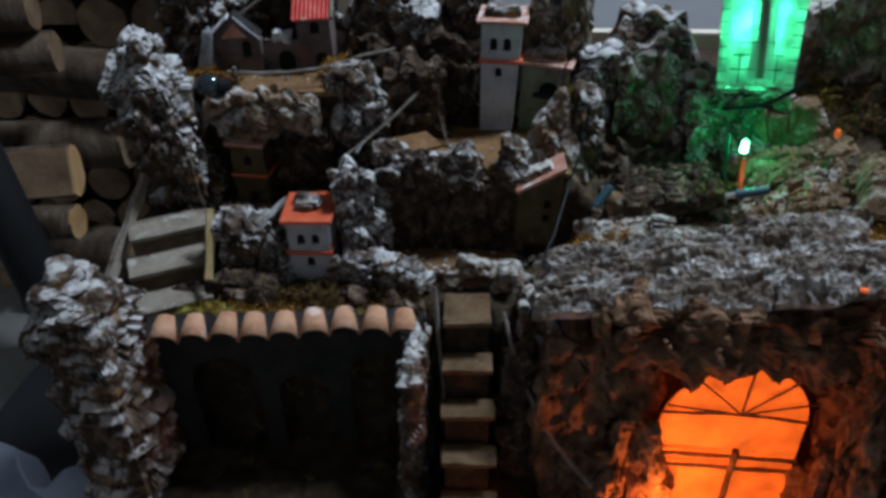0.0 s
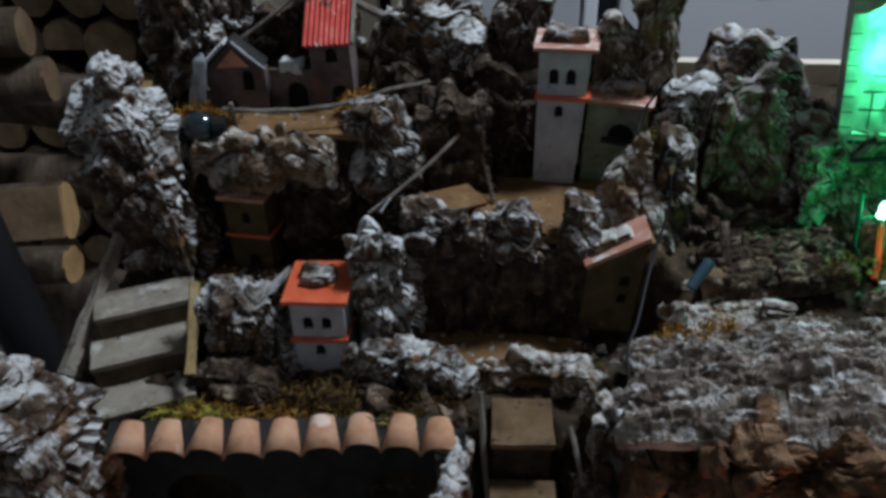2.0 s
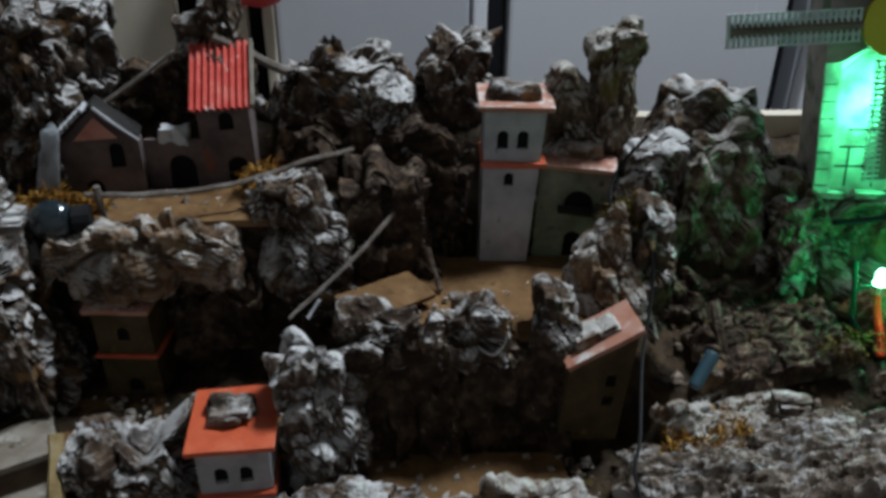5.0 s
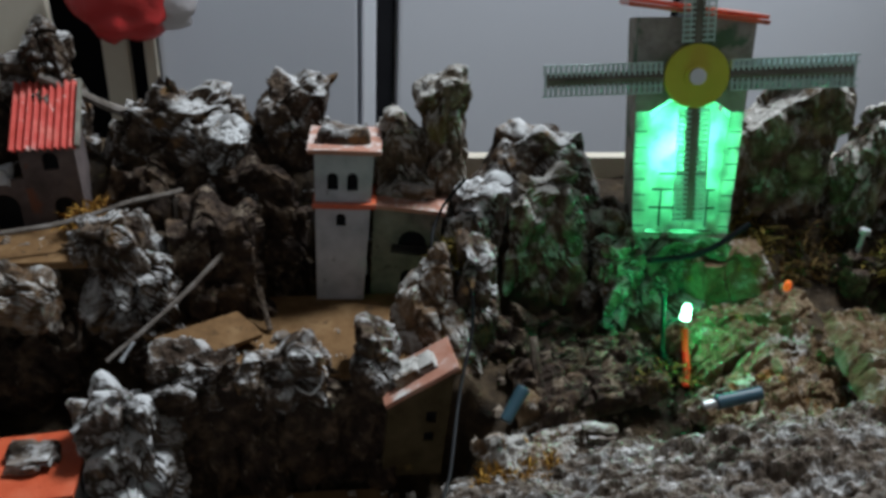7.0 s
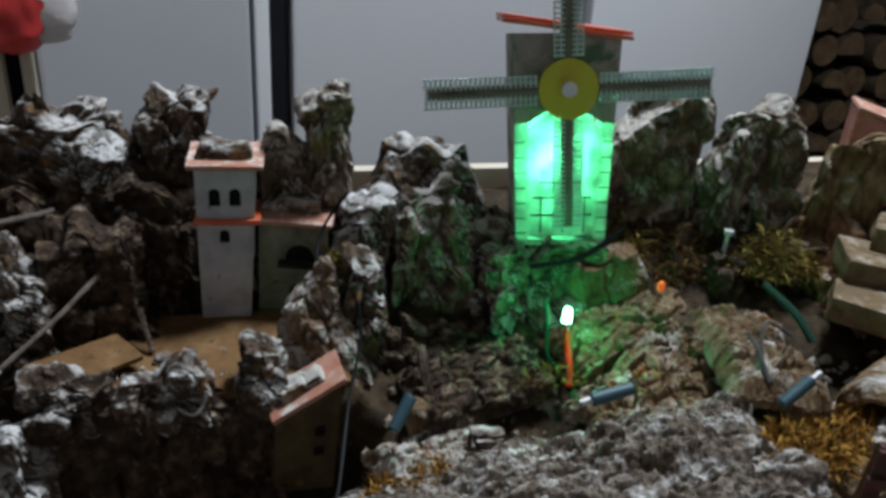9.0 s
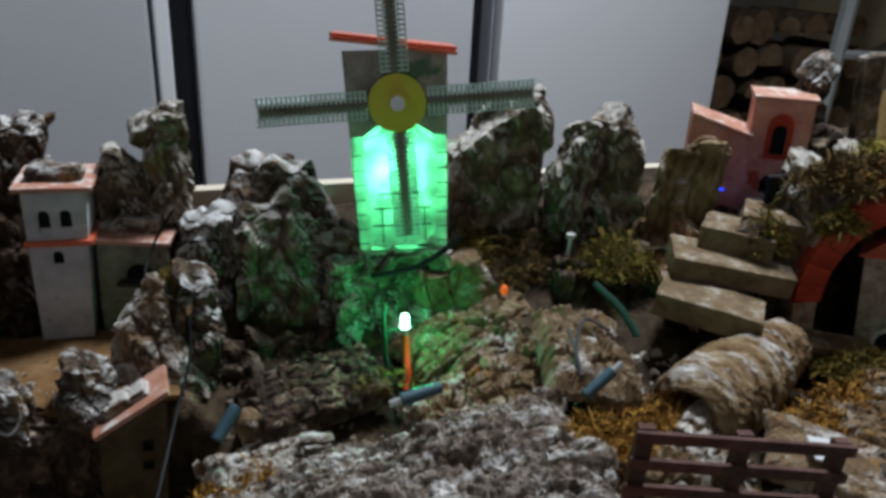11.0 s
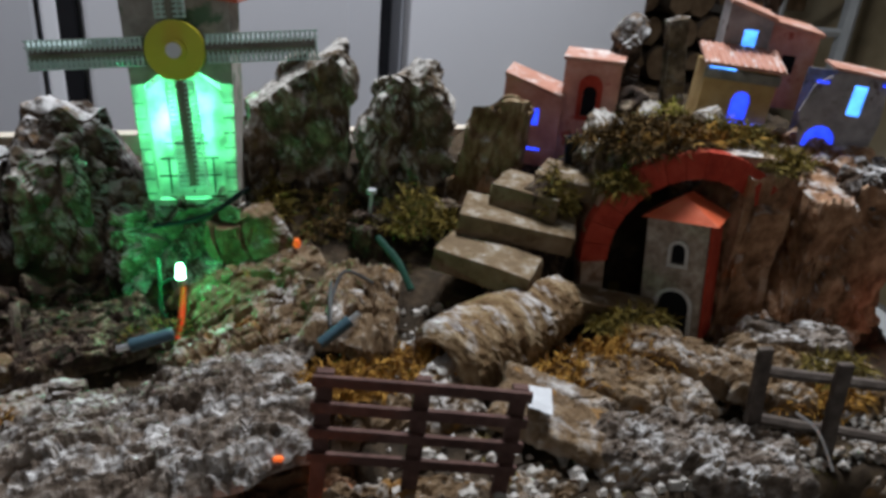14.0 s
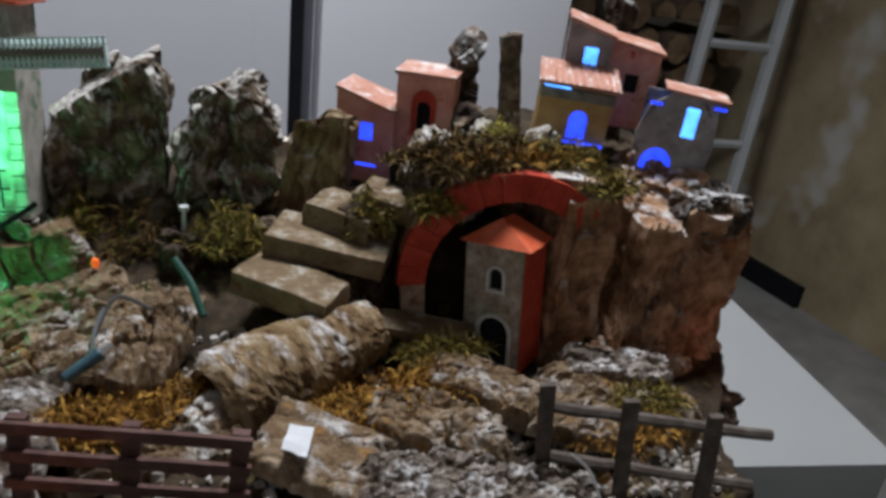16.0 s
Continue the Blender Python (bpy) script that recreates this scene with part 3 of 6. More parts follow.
# firewood
def split_log(m, r, length, label, seed, half=False, cut=None):
    rng = random.Random(seed)
    ob = root("firewood_log", m, label, "firewood", "stacked firewood")
    n = 14
    prof = []
    for k in range(n):
        a = 2 * math.pi * k / n
        z = max(math.sin(a), -0.25) if half else math.sin(a)
        prof.append((math.cos(a) * r * rng.uniform(0.9, 1.06), z * r * rng.uniform(0.9, 1.06)))
    bm, rings = bmesh.new(), []
    for i in range(9):
        y = length * i / 8
        rings.append([bm.verts.new((x + 0.06 * r * noise.noise(Vector((x * 30, y * 9, seed))), y, z + 0.06 * r * noise.noise(Vector((z * 30, y * 9, seed + 9))))) for x, z in prof])
    for a, b in zip(rings, rings[1:]):
        for k in range(n):
            bm.faces.new((a[k], a[(k + 1) % n], b[(k + 1) % n], b[k]))
    bm.faces.new(rings[-1])
    part("bark", bm, LOG_BARK, ob, "", True)
    bm = bmesh.new()
    front = [bm.verts.new((x * 0.985, 0, z * 0.985)) for x, z in prof]
    back = [bm.verts.new((x * 0.985, 0.004, z * 0.985)) for x, z in prof]
    bm.faces.new(front)
    bm.faces.new(back)
    for k in range(n):
        bm.faces.new((front[k], front[(k + 1) % n], back[(k + 1) % n], back[k]))
    part("cut_end", bm, cut or LOG_CUT, ob, "pale sawn end")
    return ob


# near pile beside the table: ends turned towards the landscape
rng = random.Random(12)
near = split_log(pose(-0.453, 1.03, 0.934, 0, 115, 104), 0.040, 0.34, "split log with a pale split face and sawn end", 1, True)
part("split_face", cube(-0.034, 0.034, 0.002, 0.335, -0.0135, -0.0105, 0.001, 0.001, 4), LOG_CUT_DARK, near, "pale split face")
split_log(pose(-0.517, 1.09, 0.809, 0, 0, 98), 0.029, 0.32, "round log with a pale sawn end", 2)
split_log(pose(-0.49, 1.13, 1.075, 0, 0, 106), 0.030, 0.36, "round log lying on the pile", 3, False, LOG_CUT_DARK)
split_log(pose(-0.50, 1.12, 1.14, 0, 0, 104), 0.030, 0.36, "round log lying on the pile", 4, False, LOG_CUT_DARK)
split_log(pose(-0.41, 1.20, 1.01, 0, 0, 80), 0.042, 0.3, "round log lying on the pile", 5, False, LOG_CUT)
split_log(pose(-0.52, 1.10, 1.21, 0, 0, 104), 0.036, 0.36, "round log lying on the pile", 6, False, LOG_CUT_DARK)
split_log(pose(-0.46, 1.20, 0.90, 0, 0, 98), 0.045, 0.3, "round log lying on the pile", 7, False, LOG_CUT_DARK)
for i in range(6):
    split_log(pose(-0.50 + rng.uniform(-0.03, 0.05), 1.14 + rng.uniform(0, 0.08), 0.33 + 0.075 * i, 0, 0, 70 + rng.uniform(-6, 6)), 0.042, 0.34, "round log lying on the pile", 20 + i, False, LOG_CUT_DARK)
for row in range(12):
    for col in range(7):
        split_log(pose(-0.40 - 0.098 * col - (0.049 if row % 2 else 0), 1.47 + rng.uniform(-0.03, 0.03), 0.33 + 0.087 * row, 0, 0, rng.uniform(-5, 5)), rng.uniform(0.038, 0.048), 0.34, "sawn log in the stack behind the pile", 200 + row * 7 + col, rng.random() < 0.25, LOG_CUT_DARK)
# far pile behind the ladder
for row in range(9):
    for col in range(8):
        r = rng.uniform(0.042, 0.058)
        split_log(pose(1.60 + 0.115 * col + (0.055 if row % 2 else 0), 2.32 + rng.uniform(-0.03, 0.03), 0.34 + 0.105 * row, 0, 0, rng.uniform(-6, 6)), r, 0.35, "sawn log in the stack behind the ladder", 100 + row * 8 + col, rng.random() < 0.25, LOG_CUT_DARK)

# ladder leaning at the ochre wall
ladder = root("ladder", pose(2.125, 1.95, 0.28, 0, 0, -12), "grey painted wooden ladder leaning against the wall", "ladder")
for dx in (-0.13, 0.13):
    part("rail", tube([(dx, 0, 0), (dx * 0.9 + 0.20, 0.25, 1.9)], 0.024, 6), LADDER, ladder)
for k in range(6):
    f = 0.13 + 0.16 * k
    part("rung", tube([(-0.13 + 0.213 * f, 0.25 * f, 1.9 * f), (0.13 + 0.187 * f, 0.25 * f, 1.9 * f)], 0.015, 6), LADDER, ladder)

# dark pole and cloth beside the table
tagged(mesh_ob("stove_pipe", tube([(-0.43, 0.92, 0.28), (-0.62, 1.0, 1.5)], 0.033, 14), POLE, None, True), "dark grey metal pipe standing beside the firewood", "pipe")
cl = bmesh.new()
grid = [[cl.verts.new((-0.50 + 0.25 * i / 20 + 0.012 * math.sin(j * 1.1), 0.60 + 0.02 * math.sin(i * 0.9 + j * 0.4), 0.50 + 0.36 * j / 20 - 0.05 * (i / 20) ** 2 + 0.01 * math.sin(i * 1.7))) for i in range(21)] for j in range(21)]
for j in range(20):
    for i in range(20):
        cl.faces.new((grid[j][i], grid[j][i + 1], grid[j + 1][i + 1], grid[j + 1][i]))
cloth_stand = root("draped_cloth", pose(0, 0, 0), "blue-grey cloth draped over a chair", "cloth")
body = part("fabric", cl, CLOTH, cloth_stand, "", True)
sol = body.modifiers.new("thick", "SOLIDIFY")
sol.thickness = 0.004
part("chair_seat", cube(-0.50, -0.26, 0.62, 0.9, 0.28, 0.70, 0.01), POLE, cloth_stand, "dark chair under the cloth")


# ---- the hill of the landscape ----
def step(a, b, v):
    u = min(1.0, max(0.0, (v - a) / (b - a)))
    return u * u * (3 - 2 * u)


def hill(x, y):
    left = 0.94 + 0.135 * step(0.565, 0.575, y) + 0.027 * step(0.632, 0.645, y) + 0.085 * step(0.695, 0.71, y) + 0.03 * step(0.755, 0.78, y)
    church = 0.94 + 0.135 * step(0.565, 0.575, y) + 0.064 * step(0.648, 0.658, y) - 0.004 * step(0.69, 0.7, y) + 0.079 * step(0.755, 0.775, y)
    slope = 0.94 + 0.16 * step(0.55, 0.575, y) + 0.035 * step(0.60, 0.70, y) + 0.055 * step(0.70, 0.76, y)
    right = 0.94 + 0.195 * step(0.44, 0.455, y) + 0.02 * step(0.60, 0.66, y) + 0.04 * step(0.68, 0.76, y)
    top = 0.94 + 0.178 * step(0.44, 0.455, y) + (0.085 + 0.032 * step(0.67, 0.70, x)) * step(0.635, 0.65, y)
    h = left + (church - left) * step(0.065, 0.085, x)
    h += (slope - h) * step(0.222, 0.245, x)
    h += (right - h) * step(0.405, 0.43, x)
    h += (top - h) * step(0.565, 0.60, x)
    return h


hm = bmesh.new()
NX, NY = 330, 130
hg = []
for j in range(NY + 1):
    line = []
    for i in range(NX + 1):
        y = 0.445 + 0.375 * j / NY
        x = -0.125 + (0.882 + 0.09 * step(0.47, 0.60, y)) * i / NX
        p = Vector((x, y, 0))
        z = hill(x, y)
        lump = noise.fractal(p * 70, 0.9, 2.0, 4)
        z += 0.004 * lump
        y2 = y + 0.006 * noise.noise(Vector((x * 60, z * 60, 3))) + 0.003 * noise.noise(Vector((x * 200, z * 200, 5)))
        line.append(hm.verts.new((x, y2, z)))
    hg.append(line)
for j in range(NY):
    for i in range(NX):
        hm.faces.new((hg[j][i], hg[j][i + 1], hg[j + 1][i + 1], hg[j + 1][i]))
rim = [hg[0][i] for i in range(NX + 1)] + [hg[j][NX] for j in range(1, NY + 1)] + [hg[NY][i] for i in range(NX - 1, -1, -1)] + [hg[j][0] for j in range(NY - 1, 0, -1)]
low = [hm.verts.new((v.co.x, v.co.y, 0.931)) for v in rim]
for k in range(len(rim)):
    hm.faces.new((rim[k], rim[(k + 1) % len(rim)], low[(k + 1) % len(low)], low[k]))
tagged(mesh_ob("ground", hm, EARTH, None, True), "terraced brown earth hill of the model landscape", "ground", kind="structure")

back_board = tagged(mesh_ob("back_board", cube(-0.12, 0.82, 0.822, 0.834, 0.93, 1.205, 0.001), CREAM), "thin cream board standing behind the landscape", "board")

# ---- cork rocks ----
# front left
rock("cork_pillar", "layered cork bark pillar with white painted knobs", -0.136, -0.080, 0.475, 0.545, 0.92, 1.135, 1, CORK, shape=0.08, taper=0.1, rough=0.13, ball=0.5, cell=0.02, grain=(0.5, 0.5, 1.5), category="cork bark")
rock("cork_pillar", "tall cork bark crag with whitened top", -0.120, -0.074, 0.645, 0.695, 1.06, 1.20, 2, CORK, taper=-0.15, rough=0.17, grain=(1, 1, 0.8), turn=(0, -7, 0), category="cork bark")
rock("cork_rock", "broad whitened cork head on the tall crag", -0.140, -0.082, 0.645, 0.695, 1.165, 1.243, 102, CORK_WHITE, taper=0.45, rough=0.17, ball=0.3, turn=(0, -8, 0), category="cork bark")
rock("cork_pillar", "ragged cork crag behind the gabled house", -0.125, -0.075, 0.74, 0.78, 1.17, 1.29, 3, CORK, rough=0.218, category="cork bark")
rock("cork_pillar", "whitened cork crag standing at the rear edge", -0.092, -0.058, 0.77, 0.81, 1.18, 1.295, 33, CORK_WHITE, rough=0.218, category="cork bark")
rock("cork_rock", "low dark cork lump at the rear edge", -0.062, -0.016, 0.775, 0.815, 1.17, 1.252, 34, CORK_DARK, rough=0.2, category="cork bark")
# ledge in front of the upper terrace
rock("cork_rock", "long lumpy cork ledge with whitened rim", -0.082, 0.028, 0.672, 0.706, 1.160, 1.195, 4, CORK_TAN, rough=0.234, ball=0.4, category="cork bark")
rock("cork_rock", "dark cork cliff under the upper terrace", -0.08, 0.07, 0.70, 0.74, 1.08, 1.19, 5, CORK_DARK, rough=0.234, res=38, category="cork bark")
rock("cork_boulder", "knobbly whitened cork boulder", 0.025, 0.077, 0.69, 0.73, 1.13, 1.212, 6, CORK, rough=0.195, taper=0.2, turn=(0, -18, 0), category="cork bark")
rock("cork_boulder", "knobbly brown cork boulder", 0.068, 0.12, 0.71, 0.745, 1.10, 1.213, 7, CORK_DARK, rough=0.172, taper=0.05, category="cork bark")
rock("cork_boulder", "small dark cork lump under the ledge", -0.02, 0.03, 0.685, 0.71, 1.12, 1.165, 8, CORK_DARK, rough=0.234, category="cork bark")
# around the little red-roofed house
rock("cork_rock", "cork bank with whitened rim beside the red-roofed house", -0.052, 0.006, 0.598, 0.635, 1.05, 1.128, 9, CORK, rough=0.218, slope=0.0, category="cork bark")
rock("cork_pillar", "cork pillar with white painted top", 0.045, 0.083, 0.612, 0.65, 1.05, 1.160, 10, CORK_WHITE, rough=0.172, category="cork bark")
rock("cork_rock", "long low cork rim whitened along its top", 0.042, 0.115, 0.583, 0.607, 1.065, 1.104, 11, CORK, rough=0.234, ball=0.6, turn=(0, 10, 0), category="cork bark")
rock("cork_rock", "small brown cork lumps above the tiled roof", -0.06, 0.01, 0.572, 0.595, 1.055, 1.088, 12, CORK_DARK, rough=0.273, ball=0.6, category="cork bark")
rock("cork_rock", "dark cork lumps above the tiled roof", 0.045, 0.125, 0.565, 0.585, 1.045, 1.082, 13, CORK_DARK, rough=0.273, ball=0.6, category="cork bark")
# terrace of the white tower
rock("cork_rock", "dark craggy cork cliff below the terrace", 0.072, 0.135, 0.638, 0.664, 1.05, 1.158, 14, CORK_DARK, rough=0.234, res=38, category="cork bark")
rock("cork_rock", "dark craggy cork cliff with moss below the terrace", 0.125, 0.19, 0.642, 0.666, 1.05, 1.153, 15, CORK_DARK, rough=0.234, res=38, category="cork bark")
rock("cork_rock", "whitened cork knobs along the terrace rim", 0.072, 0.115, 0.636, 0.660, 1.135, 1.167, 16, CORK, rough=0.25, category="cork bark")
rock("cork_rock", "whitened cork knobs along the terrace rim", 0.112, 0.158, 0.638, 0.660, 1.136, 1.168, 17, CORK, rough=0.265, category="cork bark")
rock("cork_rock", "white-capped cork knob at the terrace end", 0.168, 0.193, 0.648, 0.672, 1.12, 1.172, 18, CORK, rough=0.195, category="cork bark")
rock("cork_shard", "pointed shard of pale cork", 0.186, 0.240, 0.668, 0.705, 1.130, 1.207, 19, CORK_TAN, taper=0.85, rough=0.156, category="cork bark")
rock("cork_column", "narrow cork column with pale knobs", 0.222, 0.247, 0.675, 0.71, 1.08, 1.20, 20, CORK, rough=0.218, category="cork bark")
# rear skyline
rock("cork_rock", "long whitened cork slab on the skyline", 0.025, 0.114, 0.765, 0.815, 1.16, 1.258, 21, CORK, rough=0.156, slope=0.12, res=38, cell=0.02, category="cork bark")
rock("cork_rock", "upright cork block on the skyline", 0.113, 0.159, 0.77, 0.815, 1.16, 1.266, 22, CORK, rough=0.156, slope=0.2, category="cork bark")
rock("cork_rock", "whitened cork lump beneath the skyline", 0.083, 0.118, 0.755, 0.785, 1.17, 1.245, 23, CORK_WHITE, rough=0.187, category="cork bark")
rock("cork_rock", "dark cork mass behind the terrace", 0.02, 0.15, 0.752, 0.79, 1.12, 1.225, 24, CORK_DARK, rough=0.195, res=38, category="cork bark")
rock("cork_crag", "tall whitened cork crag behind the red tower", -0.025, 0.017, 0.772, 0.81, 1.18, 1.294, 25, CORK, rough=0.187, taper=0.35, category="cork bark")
rock("cork_rock", "mossy cork slab behind the white tower", 0.184, 0.216, 0.748, 0.785, 1.12, 1.246, 26, CORK_MOSSY, rough=0.203, category="cork bark")
rock("cork_spike", "upright pointed slab of greenish cork", 0.212, 0.240, 0.742, 0.772, 1.12, 1.280, 27, CORK_MOSSY, shape=0.06, rough=0.226, taper=0.3, slope=0.5, category="cork bark")
rock("cork_rock", "white-capped cork knob beside the church", 0.228, 0.26, 0.722, 0.75, 1.13, 1.218, 28, CORK_WHITE, rough=0.218, taper=0.3, category="cork bark")
rock("cork_boulder", "smooth grey rounded boulder on the skyline", 0.243, 0.338, 0.76, 0.81, 1.14, 1.243, 29, CORK, rough=0.0936, taper=0.3, ball=0.55, cell=0.04, category="cork bark")
rock("cork_rock", "mossy upright bark slab lit green", 0.255, 0.312, 0.715, 0.75, 1.08, 1.222, 30, CORK_MOSSY, shape=0.08, rough=0.181, grain=(1.1, 1, 0.75), category="cork bark")
rock("cork_rock", "dark bark slab beside the windmill", 0.29, 0.325, 0.735, 0.77, 1.08, 1.21, 31, CORK_MOSSY, rough=0.226, grain=(1.1, 1, 0.75), category="cork bark")
rock("cork_rock", "mossy cork lumps beneath the windmill", 0.31, 0.40, 0.70, 0.775, 1.09, 1.198, 32, CORK_MOSSY, rough=0.158, category="cork bark")
rock("cork_rock", "tall slanting bark slab beside the windmill", 0.402, 0.474, 0.742, 0.772, 1.10, 1.270, 35, CORK_MOSSY, shape=0.04, rough=0.181, slope=0.62, taper=0.05, ball=0.15, res=38, category="cork bark")
rock("cork_boulder", "craggy rounded cork boulder with whitened crown", 0.478, 0.552, 0.72, 0.765, 1.10, 1.268, 36, CORK_MOSSY, rough=0.16, taper=0.3, res=38, category="cork bark")
rock("bark_slab", "leaning pale bark slab beside the pink house", 0.540, 0.588, 0.698, 0.724, 1.14, 1.260, 37, BARK_ROLL, rough=0.17, shape=0.08, slope=0.25, turn=(0, 6, -30), ball=0.2, category="cork bark")
rock("cork_boulder", "mossy dark cork lump", 0.455, 0.545, 0.685, 0.73, 1.09, 1.19, 38, CORK_DARK, rough=0.195, category="cork bark")
# dark lump added in place of the shade under an overhang
rock("cork_rock", "dark cork lump added as the hollow's shade below the windmill", 0.262, 0.318, 0.692, 0.716, 1.08, 1.150, 103, CORK_DARK, rough=0.25, category="cork bark")
rock("cork_rock", "dark cork lump beside the terrace end", 0.236, 0.268, 0.682, 0.706, 1.08, 1.158, 104, CORK_DARK, rough=0.25, taper=0.3, category="cork bark")
# right cliff
rock("cork_rock", "large reddish-brown cork block at the end of the landscape", 0.742, 0.846, 0.574, 0.70, 0.94, 1.238, 40, CORK_WARM, shape=0.07, pits=0.5, fine=0.5, rough=0.075, taper=0.05, ball=0.3, res=60, cell=0.03, grain=(1, 1, 0.75), category="cork bark")
rock("cork_rock", "white crumbly cork cap on the cliff", 0.775, 0.838, 0.582, 0.618, 1.214, 1.240, 41, CORK, rough=0.2, category="cork bark")
rock("cork_rock", "upright brown cork slab beside the arch", 0.690, 0.731, 0.588, 0.65, 1.02, 1.246, 42, CORK_WARM, shape=0.1, rough=0.101, taper=0.08, ball=0.2, res=38, cell=0.028, category="cork bark")
# black tube put in as the dark, shaded strip along the cliff's side
tagged(mesh_ob("black_cable", tube([(0.838, 0.606, 1.191), (0.842, 0.600, 1.147), (0.846, 0.592, 1.094)], 0.0028, 7), RUBBER_SHADE), "black tube standing for the shaded edge of the cliff", "wire")
# dark lump added where a recess at the corner lies in shade
rock("cork_rock", "dark bark lump added as the recess shade below the cliff", 0.788, 0.842, 0.545, 0.60, 0.95, 1.105, 105, CORK_DARK, rough=0.2, taper=0.2, category="cork bark")
rock("cork_rock", "dark cork lumps at the foot of the cliff", 0.69, 0.80, 0.555, 0.60, 1.07, 1.135, 43, CORK_WARM, rough=0.195, category="cork bark")
rock("cork_crag", "stacked whitened cork lumps behind the pink houses", 0.660, 0.684, 0.706, 0.73, 1.20, 1.312, 44, CORK, rough=0.203, taper=0.35, category="cork bark")
rock("cork_stump", "dark cork lump beside the pink house", 0.654, 0.678, 0.684, 0.706, 1.20, 1.268, 45, CORK_DARK, rough=0.156, category="cork bark")
rock("cork_post", "thin upright cork stake", 0.690, 0.706, 0.684, 0.697, 1.20, 1.320, 46, CORK_MOSSY, taper=0.15, ball=0.05, shape=0.02, turn=(0, -7, -20), rough=0.109, category="cork bark")
rock("cork_stump", "tall cork lump behind the upper house", 0.808, 0.832, 0.735, 0.765, 1.19, 1.35, 47, CORK, rough=0.109, category="cork bark")


# ---- bark sheets and slabs on the ground ----
def bark_sheet(name, label, m, lx, ly, thick, seed, mat, bow=0.0, furrow=0.005, wave=0.0, along=2.1, cross=0.009):
    """A sheet of tree bark: furrowed ridges along x, bowed across y."""
    bm = bmesh.new()
    nx, ny = max(12, int(lx / 0.0011)), max(10, int(ly / 0.0011))
    nx, ny = min(nx, 210), min(ny, 110)
    tops, bots = [], []
    for j in range(ny + 1):
        rt, rb = [], []
        for i in range(nx + 1):
            u, v = i / nx - 0.5, j / ny - 0.5
            ragged = 1 + 0.10 * noise.noise(Vector((u * 5, v * 5, seed))) + 0.05 * noise.noise(Vector((u * 14, v * 14, seed)))
            x, y = u * lx * ragged, v * ly * ragged
            z = -bow * (2 * v) ** 2 + wave * noise.noise(Vector((x * 25, y * 25, seed * 2)))
            q = Vector((x / 0.030 * along, y / cross, seed * 5))
            d, near = noise.voronoi(q + noise.noise_vector(q * 0.5) * 0.3)
            ridge = min(1, (d[1] - d[0]) * 4.0)
            tilt = noise.noise_vector(near[0] * 3.1).dot(q - near[0])
            f = furrow * (0.55 * (ridge - 0.6) + 0.9 * noise.noise(near[0] * 5.3) + 1.1 * tilt + 0.5 * (noise.ridged_multi_fractal(Vector((x * 130, y * 170, seed)), 0.9, 2.1, 4, 1.0, 2.0) - 1.0))
            rim_drop = max(0, max(abs(2 * u), abs(2 * v)) - 0.88) / 0.12
            rt.append(bm.verts.new((x, y, z + f - rim_drop * thick * 0.6)))
            rb.append(bm.verts.new((x, y, z - thick)))
        tops.append(rt)
        bots.append(rb)
    for j in range(ny):
        for i in range(nx):
            bm.faces.new((tops[j][i], tops[j][i + 1], tops[j + 1][i + 1], tops[j + 1][i]))
            bm.faces.new((bots[j][i], bots[j + 1][i], bots[j + 1][i + 1], bots[j][i + 1]))
    for i in range(nx):
        bm.faces.new((tops[0][i], bots[0][i], bots[0][i + 1], tops[0][i + 1]))
        bm.faces.new((tops[ny][i], tops[ny][i + 1], bots[ny][i + 1], bots[ny][i]))
    for j in range(ny):
        bm.faces.new((tops[j][0], tops[j + 1][0], bots[j + 1][0], bots[j][0]))
        bm.faces.new((tops[j][nx], bots[j][nx], bots[j + 1][nx], tops[j + 1][nx]))
    ob = mesh_ob(name, bm, mat, None, False)
    ob.matrix_world = m
    return tagged(ob, label, "bark")


bark_sheet("bark_sheet", "large furrowed grey bark sheet roofing the grotto", pose(0.305, 0.572, 1.139, -8, -15, -8), 0.215, 0.105, 0.010, 1, BARK_GREY, bow=0.016, furrow=0.0056, wave=0.009, along=1.25, cross=0.0075)
bark_sheet("bark_slab", "grey bark slab beneath the green lamp", pose(0.396, 0.630, 1.146, 10, -12, 28), 0.10, 0.055, 0.012, 2, BARK_PALE, bow=0.004, furrow=0.005, wave=0.006)
bark_sheet("bark_slab", "mossy bark slab below the windmill", pose(0.397, 0.682, 1.154, 14, -12, 20), 0.10, 0.04, 0.012, 3, BARK_PALE, bow=0.004, furrow=0.004, wave=0.006)
bark_sheet("bark_slab", "pale bark slab running down the slope", pose(0.452, 0.624, 1.166, 12, 4, 70), 0.10, 0.052, 0.014, 4, BARK_PALE, bow=0.005, furrow=0.005, wave=0.006)
bark_sheet("bark_slab", "small brown bark piece with lichen", pose(0.262, 0.625, 1.118, 8, -6, 15), 0.06, 0.04, 0.010, 5, CORK_TAN, bow=0.004, furrow=0.005, wave=0.005)
bark_sheet("bark_slab", "flat bark piece on the slope", pose(0.297, 0.657, 1.139, 16, -6, 10), 0.078, 0.044, 0.010, 6, CORK_DARK, bow=0.003, furrow=0.004, wave=0.005)
bark_sheet("bark_slab", "flat pale bark plate with a white paper scrap", pose(0.522, 0.508, 1.156, 8, 8, -38), 0.06, 0.045, 0.008, 7, BARK_PALE, bow=0.002, furrow=0.0012, wave=0.004)
